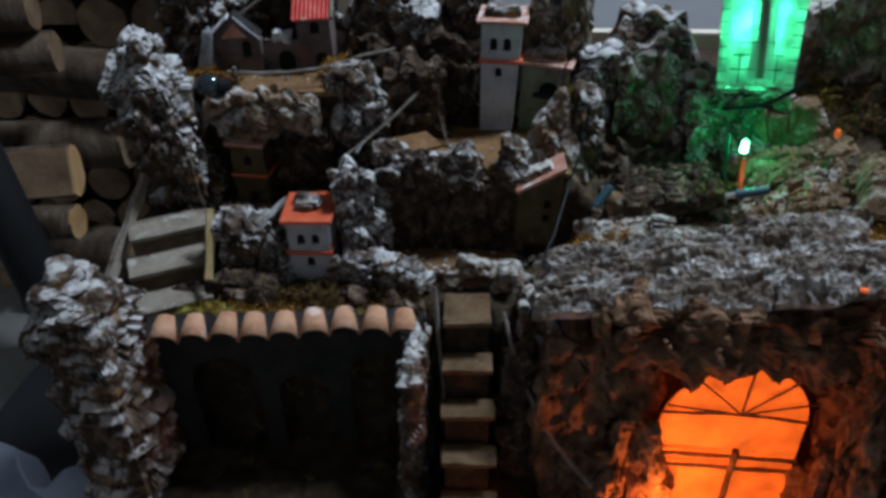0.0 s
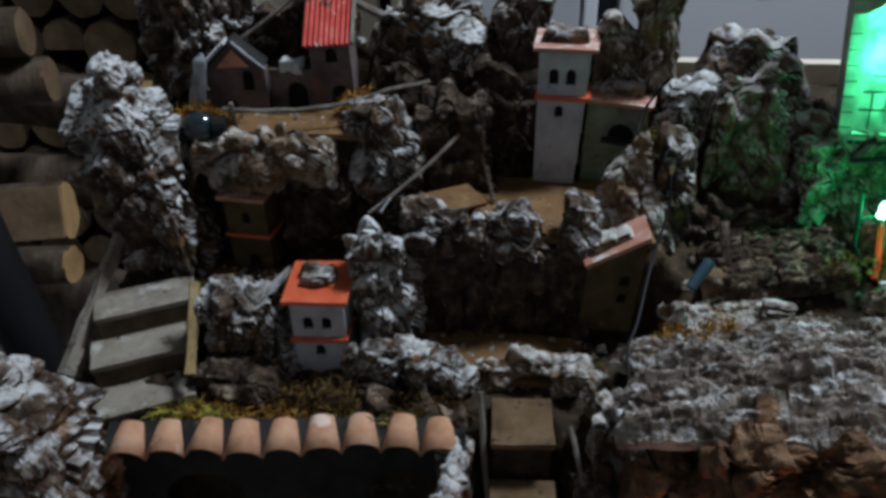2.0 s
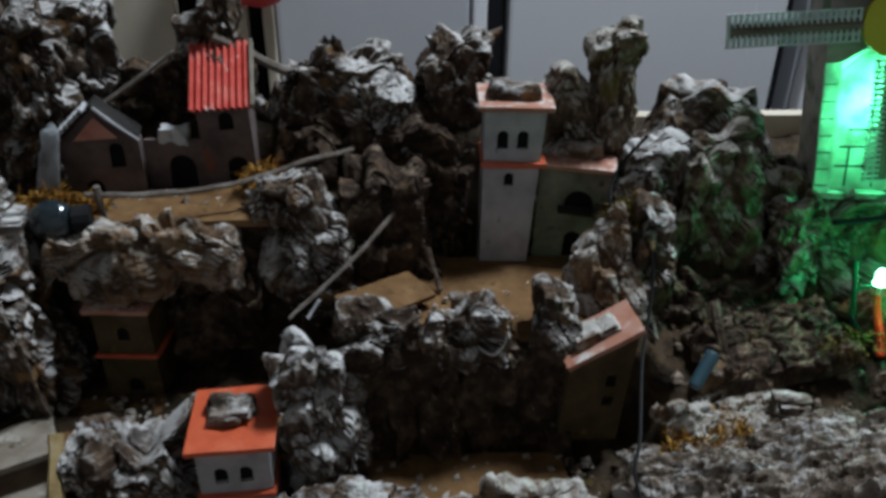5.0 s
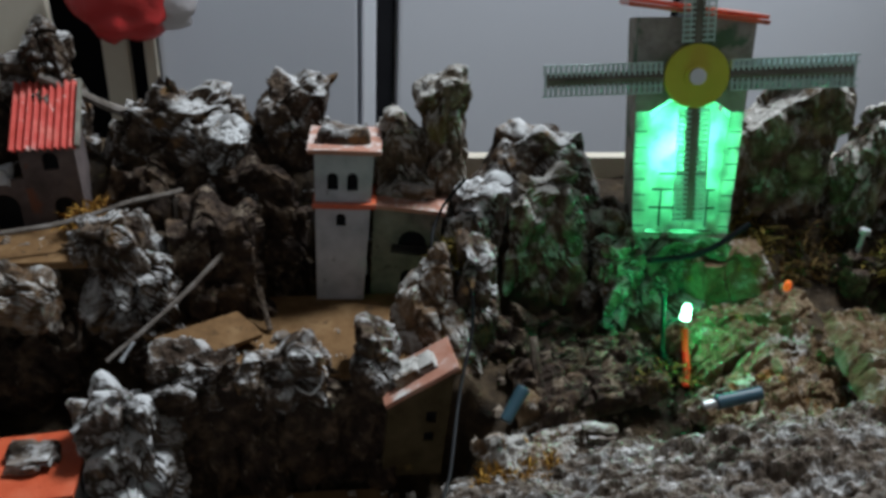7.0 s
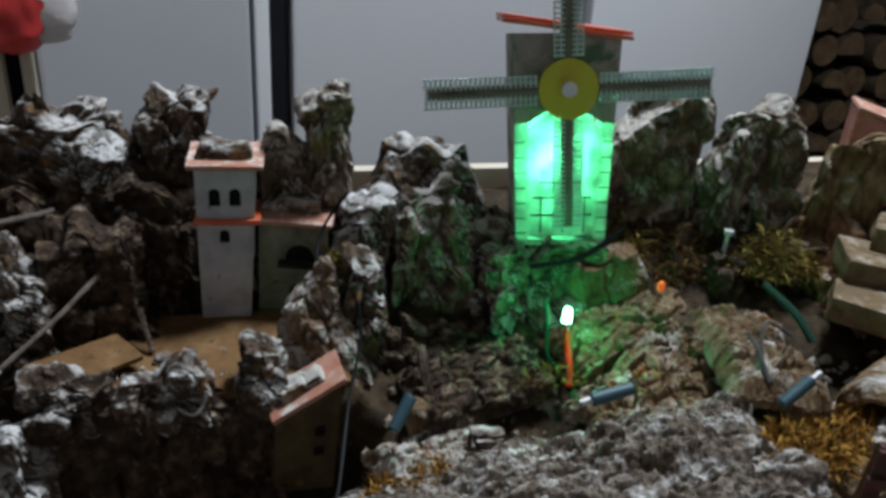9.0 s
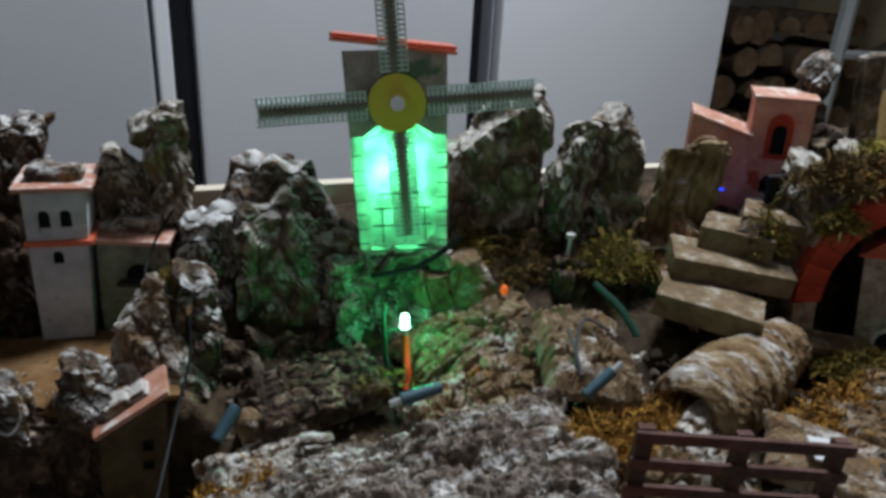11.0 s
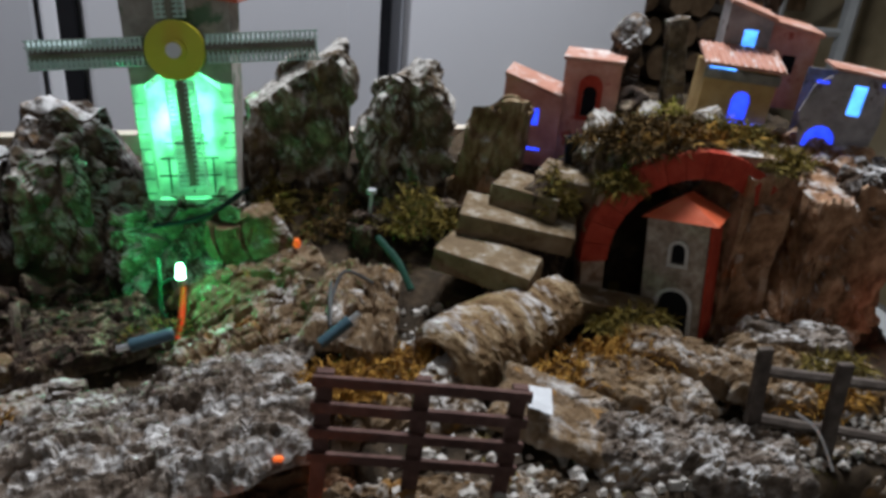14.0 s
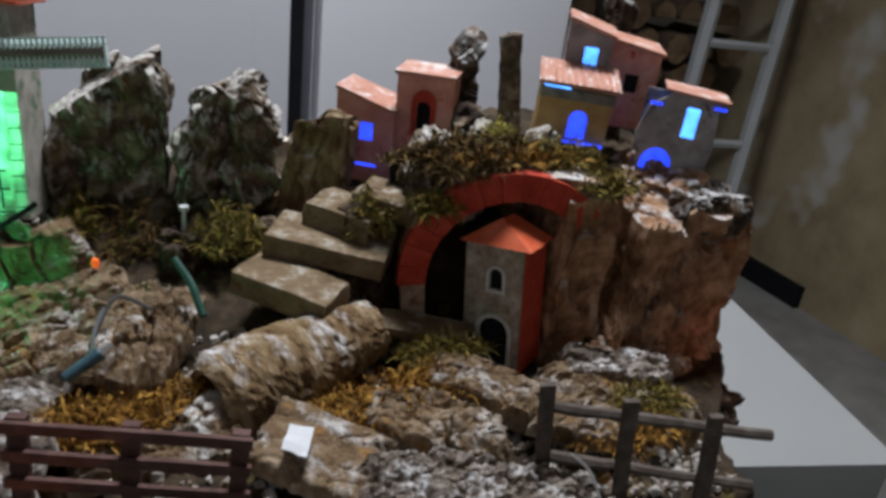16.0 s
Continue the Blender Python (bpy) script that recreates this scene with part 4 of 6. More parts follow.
bark_sheet("bark_slab", "rough grey bark piece in the foreground", pose(0.588, 0.475, 1.146, 5, 8, -15), 0.115, 0.045, 0.012, 8, BARK_GREY, bow=0.006, furrow=0.005, wave=0.006)
bark_sheet("bark_slab", "rough bark piece on the ground", pose(0.592, 0.525, 1.148, 6, 6, -22), 0.075, 0.04, 0.012, 9, BARK_PALE, bow=0.006, furrow=0.005, wave=0.006)
bark_sheet("bark_slab", "flat bark piece before the small chapel", pose(0.635, 0.545, 1.148, 4, 9, -28), 0.085, 0.035, 0.014, 10, BARK_PALE, bow=0.004, furrow=0.003, wave=0.006)
bark_sheet("bark_slab", "crumbly pale bark behind the fence", pose(0.712, 0.528, 1.140, 4, 6, -22), 0.095, 0.05, 0.012, 11, BARK_PALE, bow=0.005, furrow=0.005, wave=0.008)
bark_sheet("bark_slab", "crumbly bark at the corner of the ground", pose(0.700, 0.468, 1.116, 4, 6, -22), 0.07, 0.045, 0.012, 12, BARK_PALE, bow=0.005, furrow=0.005, wave=0.008)
bark_sheet("bark_slab", "brown bark strip along the front edge", pose(0.46, 0.475, 1.138, 6, 2, -4), 0.12, 0.045, 0.012, 13, BARK_PALE, bow=0.004, furrow=0.005, wave=0.006)
bark_sheet("bark_slab", "bark piece behind the fence", pose(0.455, 0.545, 1.146, 8, 0, -4), 0.08, 0.04, 0.012, 14, BARK_PALE, bow=0.004, furrow=0.005, wave=0.006)
bark_sheet("bark_slab", "pale broken bark flake among the moss", pose(0.572, 0.521, 1.153, 9, 10, -30), 0.044, 0.026, 0.008, 15, BARK_PALE, bow=0.003, furrow=0.003, wave=0.005)
bark_sheet("bark_slab", "brown broken bark flake among the moss", pose(0.484, 0.553, 1.155, 10, -6, 24), 0.040, 0.022, 0.008, 16, CORK_TAN, bow=0.003, furrow=0.003, wave=0.005)
bark_sheet("bark_slab", "pale bark flake behind the fence", pose(0.668, 0.512, 1.144, 8, 5, -26), 0.052, 0.030, 0.009, 17, BARK_PALE, bow=0.003, furrow=0.004, wave=0.006)
bark_sheet("bark_slab", "whitened bark flake at the foot of the cliff", pose(0.722, 0.548, 1.148, 10, 4, -18), 0.070, 0.030, 0.010, 18, BARK_GREY, bow=0.004, furrow=0.004, wave=0.007)
bm, rings = bmesh.new(), []
for i in range(61):
    ring = []
    for k in range(48):
        a, u = 2 * math.pi * k / 48, i / 60
        r = 0.026 * (1 - 0.7 * max(0, u - 0.45)) * (1 + 0.10 * noise.noise(Vector((u * 2, math.cos(a), math.sin(a)))))
        q = Vector((u * 9, 2.2 * math.cos(a), 2.2 * math.sin(a)))
        d = noise.voronoi(q)[0]
        r += 0.0013 * (min(1, (d[1] - d[0]) * 4.0) - 0.5) + 0.0007 * (noise.ridged_multi_fractal(q * 2.2, 0.8, 2.1, 4, 1.0, 2.0) - 1)
        r *= 1 - 0.25 * max(0, 0.06 - u) / 0.06
        ring.append(bm.verts.new((u * 0.105 - 0.052 + 0.002 * noise.noise(q), r * math.cos(a), r * math.sin(a))))
    rings.append(ring)
for a, b in zip(rings, rings[1:]):
    for k in range(48):
        bm.faces.new((a[k], a[(k + 1) % 48], b[(k + 1) % 48], b[k]))
lip = [bm.verts.new(Vector((-0.051, 0, 0)) + Vector((0, v.co.y, v.co.z)) * 0.84) for v in rings[0]]
deep = [bm.verts.new((-0.030, v.co.y * 0.78, v.co.z * 0.78)) for v in rings[0]]
for a, b in ((rings[0], lip), (lip, deep)):
    for k in range(48):
        bm.faces.new((a[k], a[(k + 1) % 48], b[(k + 1) % 48], b[k]))
bm.faces.new(deep)
bm.faces.new(rings[-1])
roll_ob = tagged(mesh_ob("bark_roll", bm, BARK_ROLL, None, False), "short thick roll of pale bark with white paint", "bark")
roll_ob.matrix_world = pose(0.527, 0.580, 1.152, 20, -6, 22)
rock("pebble", "small whitish stone on the slope", 0.281, 0.301, 0.615, 0.632, 1.108, 1.128, 51, BARK_GREY, rough=0.2, category="stone")
rock("pebble", "small round brown stone", 0.252, 0.276, 0.636, 0.656, 1.11, 1.136, 52, BARK_PALE, rough=0.15, ball=0.8, category="stone")
rock("bark_piece", "green-lit bark lump behind the lamp", 0.372, 0.425, 0.70, 0.72, 1.15, 1.186, 53, BARK_PALE, rough=0.2, turn=(0, -14, 10), category="bark")
tagged(mesh_ob("paper_scrap", cube(-0.006, 0.005, -0.009, 0.008, 0, 0.0008, 0.0002, 0.0022, 2, pose(0.511, 0.505, 1.1625, 10, 8, -25)), PAPER), "scrap of white paper stuck on the bark", "paper")

# grotto wall in front, under the bark
rock("cork_rock", "reddish-brown bark wall beside the grotto", 0.20, 0.285, 0.512, 0.56, 0.93, 1.09, 60, GROTTO, rough=0.16, res=38, category="cork bark")
rock("cork_rock", "reddish-brown bark wall beside the grotto", 0.392, 0.47, 0.47, 0.535, 0.93, 1.12, 61, GROTTO, rough=0.16, res=38, category="cork bark")
rock("cork_rock", "dark bark brow over the grotto", 0.24, 0.44, 0.505, 0.55, 1.085, 1.122, 62, GROTTO, rough=0.3, res=38, category="cork bark")
rock("cork_rock", "rough bark lump lit orange beside the window", 0.246, 0.292, 0.485, 0.515, 0.93, 1.055, 67, GROTTO, rough=0.28, taper=0.3, category="cork bark")
rock("cork_rock", "rough bark lump lit orange beside the window", 0.383, 0.415, 0.480, 0.51, 0.93, 1.05, 68, GROTTO, rough=0.28, taper=0.2, category="cork bark")
grotto = root("grotto_window", pose(0.335, 0.512, 0.935, 0, 0, 6), "round-headed window glowing orange in the grotto", "window")
part("lit_paper", plate(arched(0, 0, 0.10, 0.148, 16), (), 0.002), ORANGE_GLOW, grotto, "orange glowing paper")
for a in (12, 48, 88, 128, 165):
    part("spoke", tube([(0.003, -0.002, 0.109), (0.003 + 0.052 * math.cos(radians(a)), -0.002, 0.109 + 0.040 * math.sin(radians(a)))], 0.0008, 6, 0.0004), GROTTO, grotto, "thin dark spoke")
part("crossbar", tube([(-0.05, -0.002, 0.113), (0.003, -0.002, 0.109), (0.05, -0.002, 0.100)], 0.0011, 6, 0.0004), GROTTO, grotto, "dark crossbar")
for z in (0.071, 0.060):
    part("crossbar", tube([(-0.05, -0.004, z + 0.006), (0.05, -0.004, z - 0.007)], 0.0016, 6, 0.0006), GROTTO, grotto, "dark wooden rail")
part("mullion", tube([(0.003, -0.006, 0.0), (0.004, -0.006, 0.078)], 0.0024, 6, 0.0006), GROTTO, grotto, "dark wooden post")


# ---- tiled stable ----
stable = root("stable", pose(-0.079, 0.5235, 0.93, 0, 0, 7.5), "dark stable front under a terracotta tile roof", "toy house")
SW = 0.2
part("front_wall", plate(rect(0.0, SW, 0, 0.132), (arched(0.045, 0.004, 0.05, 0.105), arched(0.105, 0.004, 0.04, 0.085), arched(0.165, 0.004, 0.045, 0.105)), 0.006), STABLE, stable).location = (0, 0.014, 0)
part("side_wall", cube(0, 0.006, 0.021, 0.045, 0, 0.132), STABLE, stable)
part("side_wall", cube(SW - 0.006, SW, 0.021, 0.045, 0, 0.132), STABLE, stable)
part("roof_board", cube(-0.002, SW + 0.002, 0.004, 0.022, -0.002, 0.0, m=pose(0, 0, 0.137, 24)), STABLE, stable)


def roof_tile():
    """A half-round tile, open below, that narrows to its upper end."""
    bm, n, L = bmesh.new(), 12, 0.021
    rings = []
    for y, r in ((0, 0.0112), (0, 0.0100), (L, 0.0062), (L, 0.0074)):
        rings.append([bm.verts.new((r * math.cos(math.pi * k / n), y, r * math.sin(math.pi * k / n))) for k in range(n + 1)])
    for a, b in ((0, 1), (1, 2), (2, 3), (3, 0)):
        for k in range(n):
            bm.faces.new((rings[a][k], rings[a][k + 1], rings[b][k + 1], rings[b][k]))
    for k in (0, n):
        bm.faces.new([rings[i][k] for i in range(4)])
    return bm


first = None
for k in range(9):
    if first is None:
        first = part("roof_tile", roof_tile(), TILE, stable, "", True)
        ob = first
    else:
        ob = new("roof_tile", first.data)
        ob.parent = stable
    ob.matrix_basis = pose(0.012 + 0.0219 * k, rng.uniform(-0.001, 0.002), 0.136 + rng.uniform(-0.0008, 0.0008), 20 + rng.uniform(-3, 3), rng.uniform(-4, 4), rng.uniform(-4, 4))
tagged(mesh_ob("ember_lamp", cube(0.016, 0.024, 0.575, 0.579, 0.99, 0.994, 0.001), EMBER), "small orange glow inside the stable doorway", "lamp")

# left staircase
lstairs = root("staircase", pose(-0.108, 0.590, 1.054, 0, 0, 29), "three broad tan cork steps with brown risers", "steps")
for k in range(3):
    z, y, x = 0.054 - 0.0165 * k, 0.006 - 0.027 * k, -0.003 - 0.006 * k
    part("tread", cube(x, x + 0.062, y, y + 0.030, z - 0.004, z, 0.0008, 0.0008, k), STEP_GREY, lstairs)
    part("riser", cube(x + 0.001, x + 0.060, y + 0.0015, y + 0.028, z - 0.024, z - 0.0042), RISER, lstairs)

tagged(mesh_ob("split_stick", tube([(-0.045, 0.572, 1.09), (-0.052, 0.612, 1.128)], 0.0034, 5, 0.0012), TWIG_YELLOW), "yellowish split stick standing beside the steps", "stick")
side_board = tube([(-0.129, 0.575, 1.079), (-0.1245, 0.62, 1.111), (-0.12, 0.665, 1.143)], 0.0048, 4, 0.001)
tagged(mesh_ob("side_plank", side_board, STEP_GREY), "long pale plank leaning along the steps", "plank")

# middle staircase
cstairs = root("staircase", pose(0.152, 0.545, 0.93, 0, 0, 4), "steep narrow brown cork steps with twig rails", "steps")
for k in range(6):
    y, z = 0.0 - 0.019 * k, 0.152 - 0.0265 * k
    y0, y1 = (y, y + 0.036) if k == 0 else (y, y + 0.0185)
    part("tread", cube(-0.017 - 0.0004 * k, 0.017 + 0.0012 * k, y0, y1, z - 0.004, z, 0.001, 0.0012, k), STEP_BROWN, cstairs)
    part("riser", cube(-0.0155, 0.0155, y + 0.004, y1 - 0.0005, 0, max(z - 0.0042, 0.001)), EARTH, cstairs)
rock("cork_rock", "cork lumps beside the narrow steps", 0.106, 0.124, 0.495, 0.585, 0.93, 1.07, 63, CORK, shape=0.05, rough=0.22, turn=(0, 0, 0), category="cork bark")
rock("cork_rock", "brown cork bank beside the narrow steps", 0.176, 0.205, 0.525, 0.590, 0.93, 1.07, 64, CORK_DARK, rough=0.2, category="cork bark")
rock("cork_rock", "pale cork lump beside the narrow steps", 0.188, 0.214, 0.552, 0.58, 1.05, 1.092, 65, CORK_TAN, rough=0.25, category="cork bark")
tagged(mesh_ob("twig_rail", tube([(0.127, 0.568, 1.096), (0.1345, 0.538, 1.046), (0.1445, 0.508, 0.99), (0.172, 0.49, 0.965)], 0.0016, 6, 0.0008), TWIG), "thin grey twig rail along the steps", "rail")
tagged(mesh_ob("twig_rail", tube([(0.177, 0.565, 1.078), (0.190, 0.535, 1.050), (0.214, 0.507, 1.015), (0.243, 0.487, 0.99)], 0.0015, 6, 0.0008), TWIG), "thin grey twig rail along the steps", "rail")
rock("cork_rock", "brown cork lumps at the head of the steps", 0.115, 0.20, 0.588, 0.61, 1.06, 1.096, 66, CORK_TAN, rough=0.3, ball=0.6, category="cork bark")


# ---- toy houses ----
def roof_plate(parent, w, d, z, mat, tilt=0, roll=0, thick=0.0028, over=0.004, label=""):
    ob = part("roof", cube(-w / 2, w / 2, -over, d + over, 0, thick, 0.0006, 0.0005, 2), mat, parent, label)
    ob.matrix_basis = pose(0, 0, z, tilt, roll, 0)
    return ob


# white tower and its church
tower = house("tower", "white plaster tower with red roof slab and red band", pose(0.1655, 0.731, 1.134, 0, 0.5, -3), 0.033, 0.03, 0.104, PLASTER, (arched(-0.0065, 0.082, 0.0062, 0.0105), arched(0.0045, 0.082, 0.0062, 0.0105), arched(-0.002, 0.060, 0.0055, 0.008)), foot=0.006)
roof_plate(tower, 0.041, 0.031, 0.1042, SALMON_ROOF, 4, label="salmon red roof slab")
part("band", cube(-0.018, 0.018, -0.0035, 0.031, 0.072, 0.0750, 0.0005, 0.0004, 1), RED_PAINT, tower, "orange red painted band")
rk = part("roof_stone", crag((0.030, 0.022, 0.008), 71, rough=0.25, res=20, ball=0.15), CORK, tower, "grey cork chip on the roof")
rk.location = (0.0, 0.016, 0.1115)
church = house("church", "beige plaster church with salmon roof and dark doorway", pose(0.2005, 0.736, 1.134, 0, 2, -12), 0.040, 0.03, 0.068, PLASTER_GREY, (arched(0.004, 0.044, 0.017, 0.011), arched(0.003, 0.010, 0.010, 0.019)))
roof_plate(church, 0.045, 0.031, 0.0682, SALMON_ROOF, 6, label="salmon roof slab")
rk = part("roof_stone", crag((0.028, 0.02, 0.008), 72, rough=0.25, res=20, ball=0.15), CORK_TAN, church, "cork chip on the roof")
rk.location = (0.002, 0.017, 0.0755)
part("canopy", cube(-0.008, 0.016, -0.009, -0.0005, 0.0435, 0.0450, 0.0004, 0.0004, 3), STABLE, church, "dark little canopy")

# red-roofed house
red_house = house("small_house", "small white house with orange-red roof and band", pose(0.0275, 0.600, 1.066, 0, 0, 4), 0.032, 0.03, 0.061, PLASTER, (arched(-0.006, 0.041, 0.006, 0.009), arched(0.005, 0.041, 0.006, 0.009), arched(-0.0005, 0.021, 0.006, 0.0085)))
roof_plate(red_house, 0.039, 0.032, 0.0612, RED_PAINT, 5, label="orange red roof slab")
part("band", cube(-0.0175, 0.0175, -0.003, 0.03, 0.033, 0.0355, 0.0005, 0.0004, 4), RED_PAINT, red_house, "orange red painted band")
rk = part("roof_stone", crag((0.022, 0.017, 0.008), 73, rough=0.2, res=14, ball=0.2), BARK_GREY, red_house, "grey bark chip on the roof", True)
rk.location = (-0.001, 0.017, 0.0695)

# dim yellow house
dim_house = house("small_house", "dim yellowish house with thin orange roof under the ledge", pose(-0.0395, 0.672, 1.096, 0, 0, -4), 0.029, 0.024, 0.058, PLASTER_YELLOW, (arched(0.0, 0.040, 0.006, 0.008), arched(0.001, 0.004, 0.008, 0.012)))
roof_plate(dim_house, 0.034, 0.026, 0.0582, SALMON_ROOF, 5, label="thin orange roof slab")
part("band", cube(-0.0165, 0.0165, -0.002, 0.024, 0.030, 0.032, 0.0004), RED_PAINT, dim_house, "thin red band")

# gabled house, wall and red tower on the upper terrace
gable = root("gabled_house", pose(-0.0575, 0.735, 1.186, 0, 0, 12), "brownish gabled house with striped tile edge", "toy house")
part("front_wall", plate([(-0.019, 0), (0.020, 0), (0.020, 0.034), (0.0, 0.0535), (-0.019, 0.036)], (arched(0.008, 0.020, 0.0075, 0.014), arched(-0.006, 0.001, 0.009, 0.013)), 0.002), MAUVE, gable)
part("gable_panel", plate([(-0.012, 0.037), (0.010, 0.037), (0.0, 0.049)], (), 0.0008), PINK, gable, "reddish brown gable").location = (0, -0.001, 0)
part("side_wall", cube(-0.019, -0.017, 0.002, 0.016, 0, 0.034), MAUVE, gable)
part("side_wall", cube(0.018, 0.020, 0.002, 0.016, 0, 0.033), MAUVE, gable)
part("back_wall", plate([(-0.017, 0), (0.018, 0), (0.018, 0.034), (0.0, 0.052), (-0.017, 0.034)], (), 0.002), MAUVE, gable).location = (0, 0.016, 0)
for x, z in ((0.008, 0.020), (-0.006, 0.001)):
    part("window_back", cube(x - 0.005, x + 0.005, 0.0026, 0.0034, z - 0.001, z + 0.015), BLACK, gable, "black sheet as the shade in a window opening")
part("roof", cube(-0.001, 0.027, -0.002, 0.018, 0, 0.0018, 0.0004, m=pose(0, 0, 0.054, 0, 43, 0)), STABLE, gable)
part("roof", cube(-0.027, 0.001, -0.002, 0.018, 0, 0.0018, 0.0004, m=pose(0, 0, 0.054, 0, -42, 0)), STABLE, gable)
for k in range(7):
    part("edge_tile", cube(-0.0265 + 0.0037 * k, -0.0248 + 0.0037 * k, -0.005, 0.010, 0.0018, 0.0042, 0.0003, m=pose(0, 0, 0.054, 0, -42, 0)), PLASTER, gable, "pale tile edge")
part("edge_cord", tube([(0.001, -0.003, 0.055), (0.010, -0.003, 0.046), (0.021, -0.003, 0.0355)], 0.0010, 6, 0.0006), PLASTER, gable, "pale beaded cord on the gable edge")
wrap = part("plastic_sheet", crag((0.015, 0.008, 0.050), 74, rough=0.3, res=20, ball=0.5, taper=0.5), PLASTIC_WRAP, gable, "crumpled clear plastic", True)
wrap.matrix_basis = pose(-0.025, -0.006, 0.026, 0, 12, 0)
linkwall = root("low_wall", pose(-0.022, 0.747, 1.186), "low mauve wall with an arched passage", "wall")
part("wall_plate", plate(rect(-0.016, 0.018, 0, 0.032), (arched(0.003, 0.001, 0.015, 0.022),), 0.003), MAUVE, linkwall)
# black sheet painted as the shade of the passage
part("passage_back", cube(-0.006, 0.013, 0.004, 0.006, 0, 0.026), BLACK, linkwall, "black sheet as the shade in the passage")
rock("cork_rock", "white cork chip lying on the low wall", -0.031, -0.012, 0.742, 0.756, 1.214, 1.226, 75, PAPER, rough=0.2, category="cork bark")
red_tower = house("tower", "grey tower house with corrugated red roof", pose(0.0085, 0.748, 1.183, 0, -2, 5), 0.028, 0.026, 0.054, MAUVE, (arched(0.001, 0.040, 0.008, 0.010), arched(0.004, 0.004, 0.012, 0.020)))
cr = bmesh.new()
NC = 64
rows = []
for y in (0, 0.045):
    for dz in (0, -0.0012):
        rows.append([cr.verts.new((-0.0165 + 0.033 * i / NC, y, dz + 0.0013 * math.sin(2 * math.pi * 9 * i / NC))) for i in range(NC + 1)])
for a, b in ((0, 2), (2, 3), (3, 1), (1, 0)):
    for i in range(NC):
        cr.faces.new((rows[a][i], rows[a][i + 1], rows[b][i + 1], rows[b][i]))
part("roof", cr, CORR_RED, red_tower, "corrugated red roof", False).matrix_basis = pose(0, -0.006, 0.054, 38)
part("roof_edge", cube(0.0165, 0.0185, 0, 0.045, -0.002, 0.002, 0.0004), PLASTER_GREY, red_tower, "pale roof edge").matrix_basis = pose(0, -0.006, 0.054, 38)

# leaning house on the slope
lean_house = house("small_house", "yellow-grey house with a steeply slanting salmon roof", pose(0.198, 0.640, 1.089, 0, 4, 4), 0.032, 0.022, 0.046, PLASTER_YELLOW, (rect(0.004, 0.0095, 0.034, 0.041), rect(0.004, 0.0095, 0.022, 0.028)), lean=0.022)
rp = roof_plate(lean_house, 0.042, 0.020, 0.0575, SALMON_ROOF, 0, -33, label="slanting salmon roof slab")
rk = part("roof_stone", crag((0.026, 0.016, 0.008), 76, rough=0.25, res=20, ball=0.15), CORK_TAN, lean_house, "cork chip on the roof")
rk.matrix_basis = pose(-0.003, 0.010, 0.0615, 0, -31, 0)

# ---- boards, pegs, sticks on the terraces ----
tagged(mesh_ob("cork_board", cube(0.075, 0.225, 0.653, 0.737, 1.1425, 1.1460, 0.0008, 0.0008, 5), BOARD), "brown cork board paving the terrace", "board")
tagged(mesh_ob("cork_board", cube(-0.028, 0.02, -0.002, 0.022, 0, 0.003, 0.0006, 0.0006, 6, pose(0.104, 0.672, 1.1525, 9, 3, 38)), BOARD), "loose brown cork board on the terrace rim", "board")
tagged(mesh_ob("cork_board", cube(-0.060, 0.035, 0.698, 0.742, 1.187, 1.191, 0.0008, 0.0008, 7), BOARD), "brown cork board on the upper terrace", "board")
tagged(mesh_ob("cork_board", cube(-0.07, 0.06, 0.622, 0.672, 1.098, 1.1015, 0.0008, 0.0008, 8), BOARD), "brown cork board below the ledge", "board")
tagged(mesh_ob("cork_board", cube(0.085, 0.185, 0.594, 0.640, 1.078, 1.082, 0.0008, 0.0008, 9), BOARD), "brown cork board at the head of the steps", "board")
peg = root("mushroom_peg", pose(0.1305, 0.676, 1.1455), "small dark peg with a white cap", "peg")
part("stem", tube([(0, 0, 0), (0.0005, 0, 0.009)], 0.0022, 8), CORK_DARK, peg)
part("cap", crag((0.008, 0.007, 0.0035), 77, rough=0.15, res=8, ball=0.8), BARK_GREY, peg, "white cap", True).location = (0.001, 0, 0.0105)
rail = root("twig_fence", pose(0, 0, 0), "low fence of a thin grey twig on short posts", "fence")
part("twig", tube([(-0.055, 0.700, 1.206), (-0.02, 0.702, 1.205), (0.02, 0.712, 1.206), (0.05, 0.725, 1.212), (0.078, 0.737, 1.215)], 0.0015, 6, 0.0008), TWIG, rail)
for x, y in ((-0.048, 0.700), (0.074, 0.736)):
    part("post", tube([(x, y, 1.185), (x, y - 0.001, 1.211)], 0.0018, 6, 0.0006), TWIG, rail)
tagged(mesh_ob("twig", tube([(0.046, 0.668, 1.150), (0.075, 0.69, 1.168), (0.100, 0.714, 1.187)], 0.0013, 6, 0.0008), TWIG), "thin grey twig leaning on the rock", "twig")
tagged(mesh_ob("dark_stick", tube([(0.118, 0.712, 1.166), (0.124, 0.695, 1.148)], 0.0016, 6, 0.0006), CORK_DARK), "short dark stick leaning on the terrace", "stick")
tagged(mesh_ob("splinter", tube([(0.058, 0.652, 1.160), (0.064, 0.656, 1.168)], 0.0009, 6, 0.0003), PAPER), "short white splinter at the terrace", "twig")
tagged(mesh_ob("twig", tube([(-0.10, 0.745, 1.215), (-0.06, 0.752, 1.235), (-0.02, 0.765, 1.262)], 0.0018, 6, 0.0008), TWIG), "thin branch rising behind the gabled house", "twig")
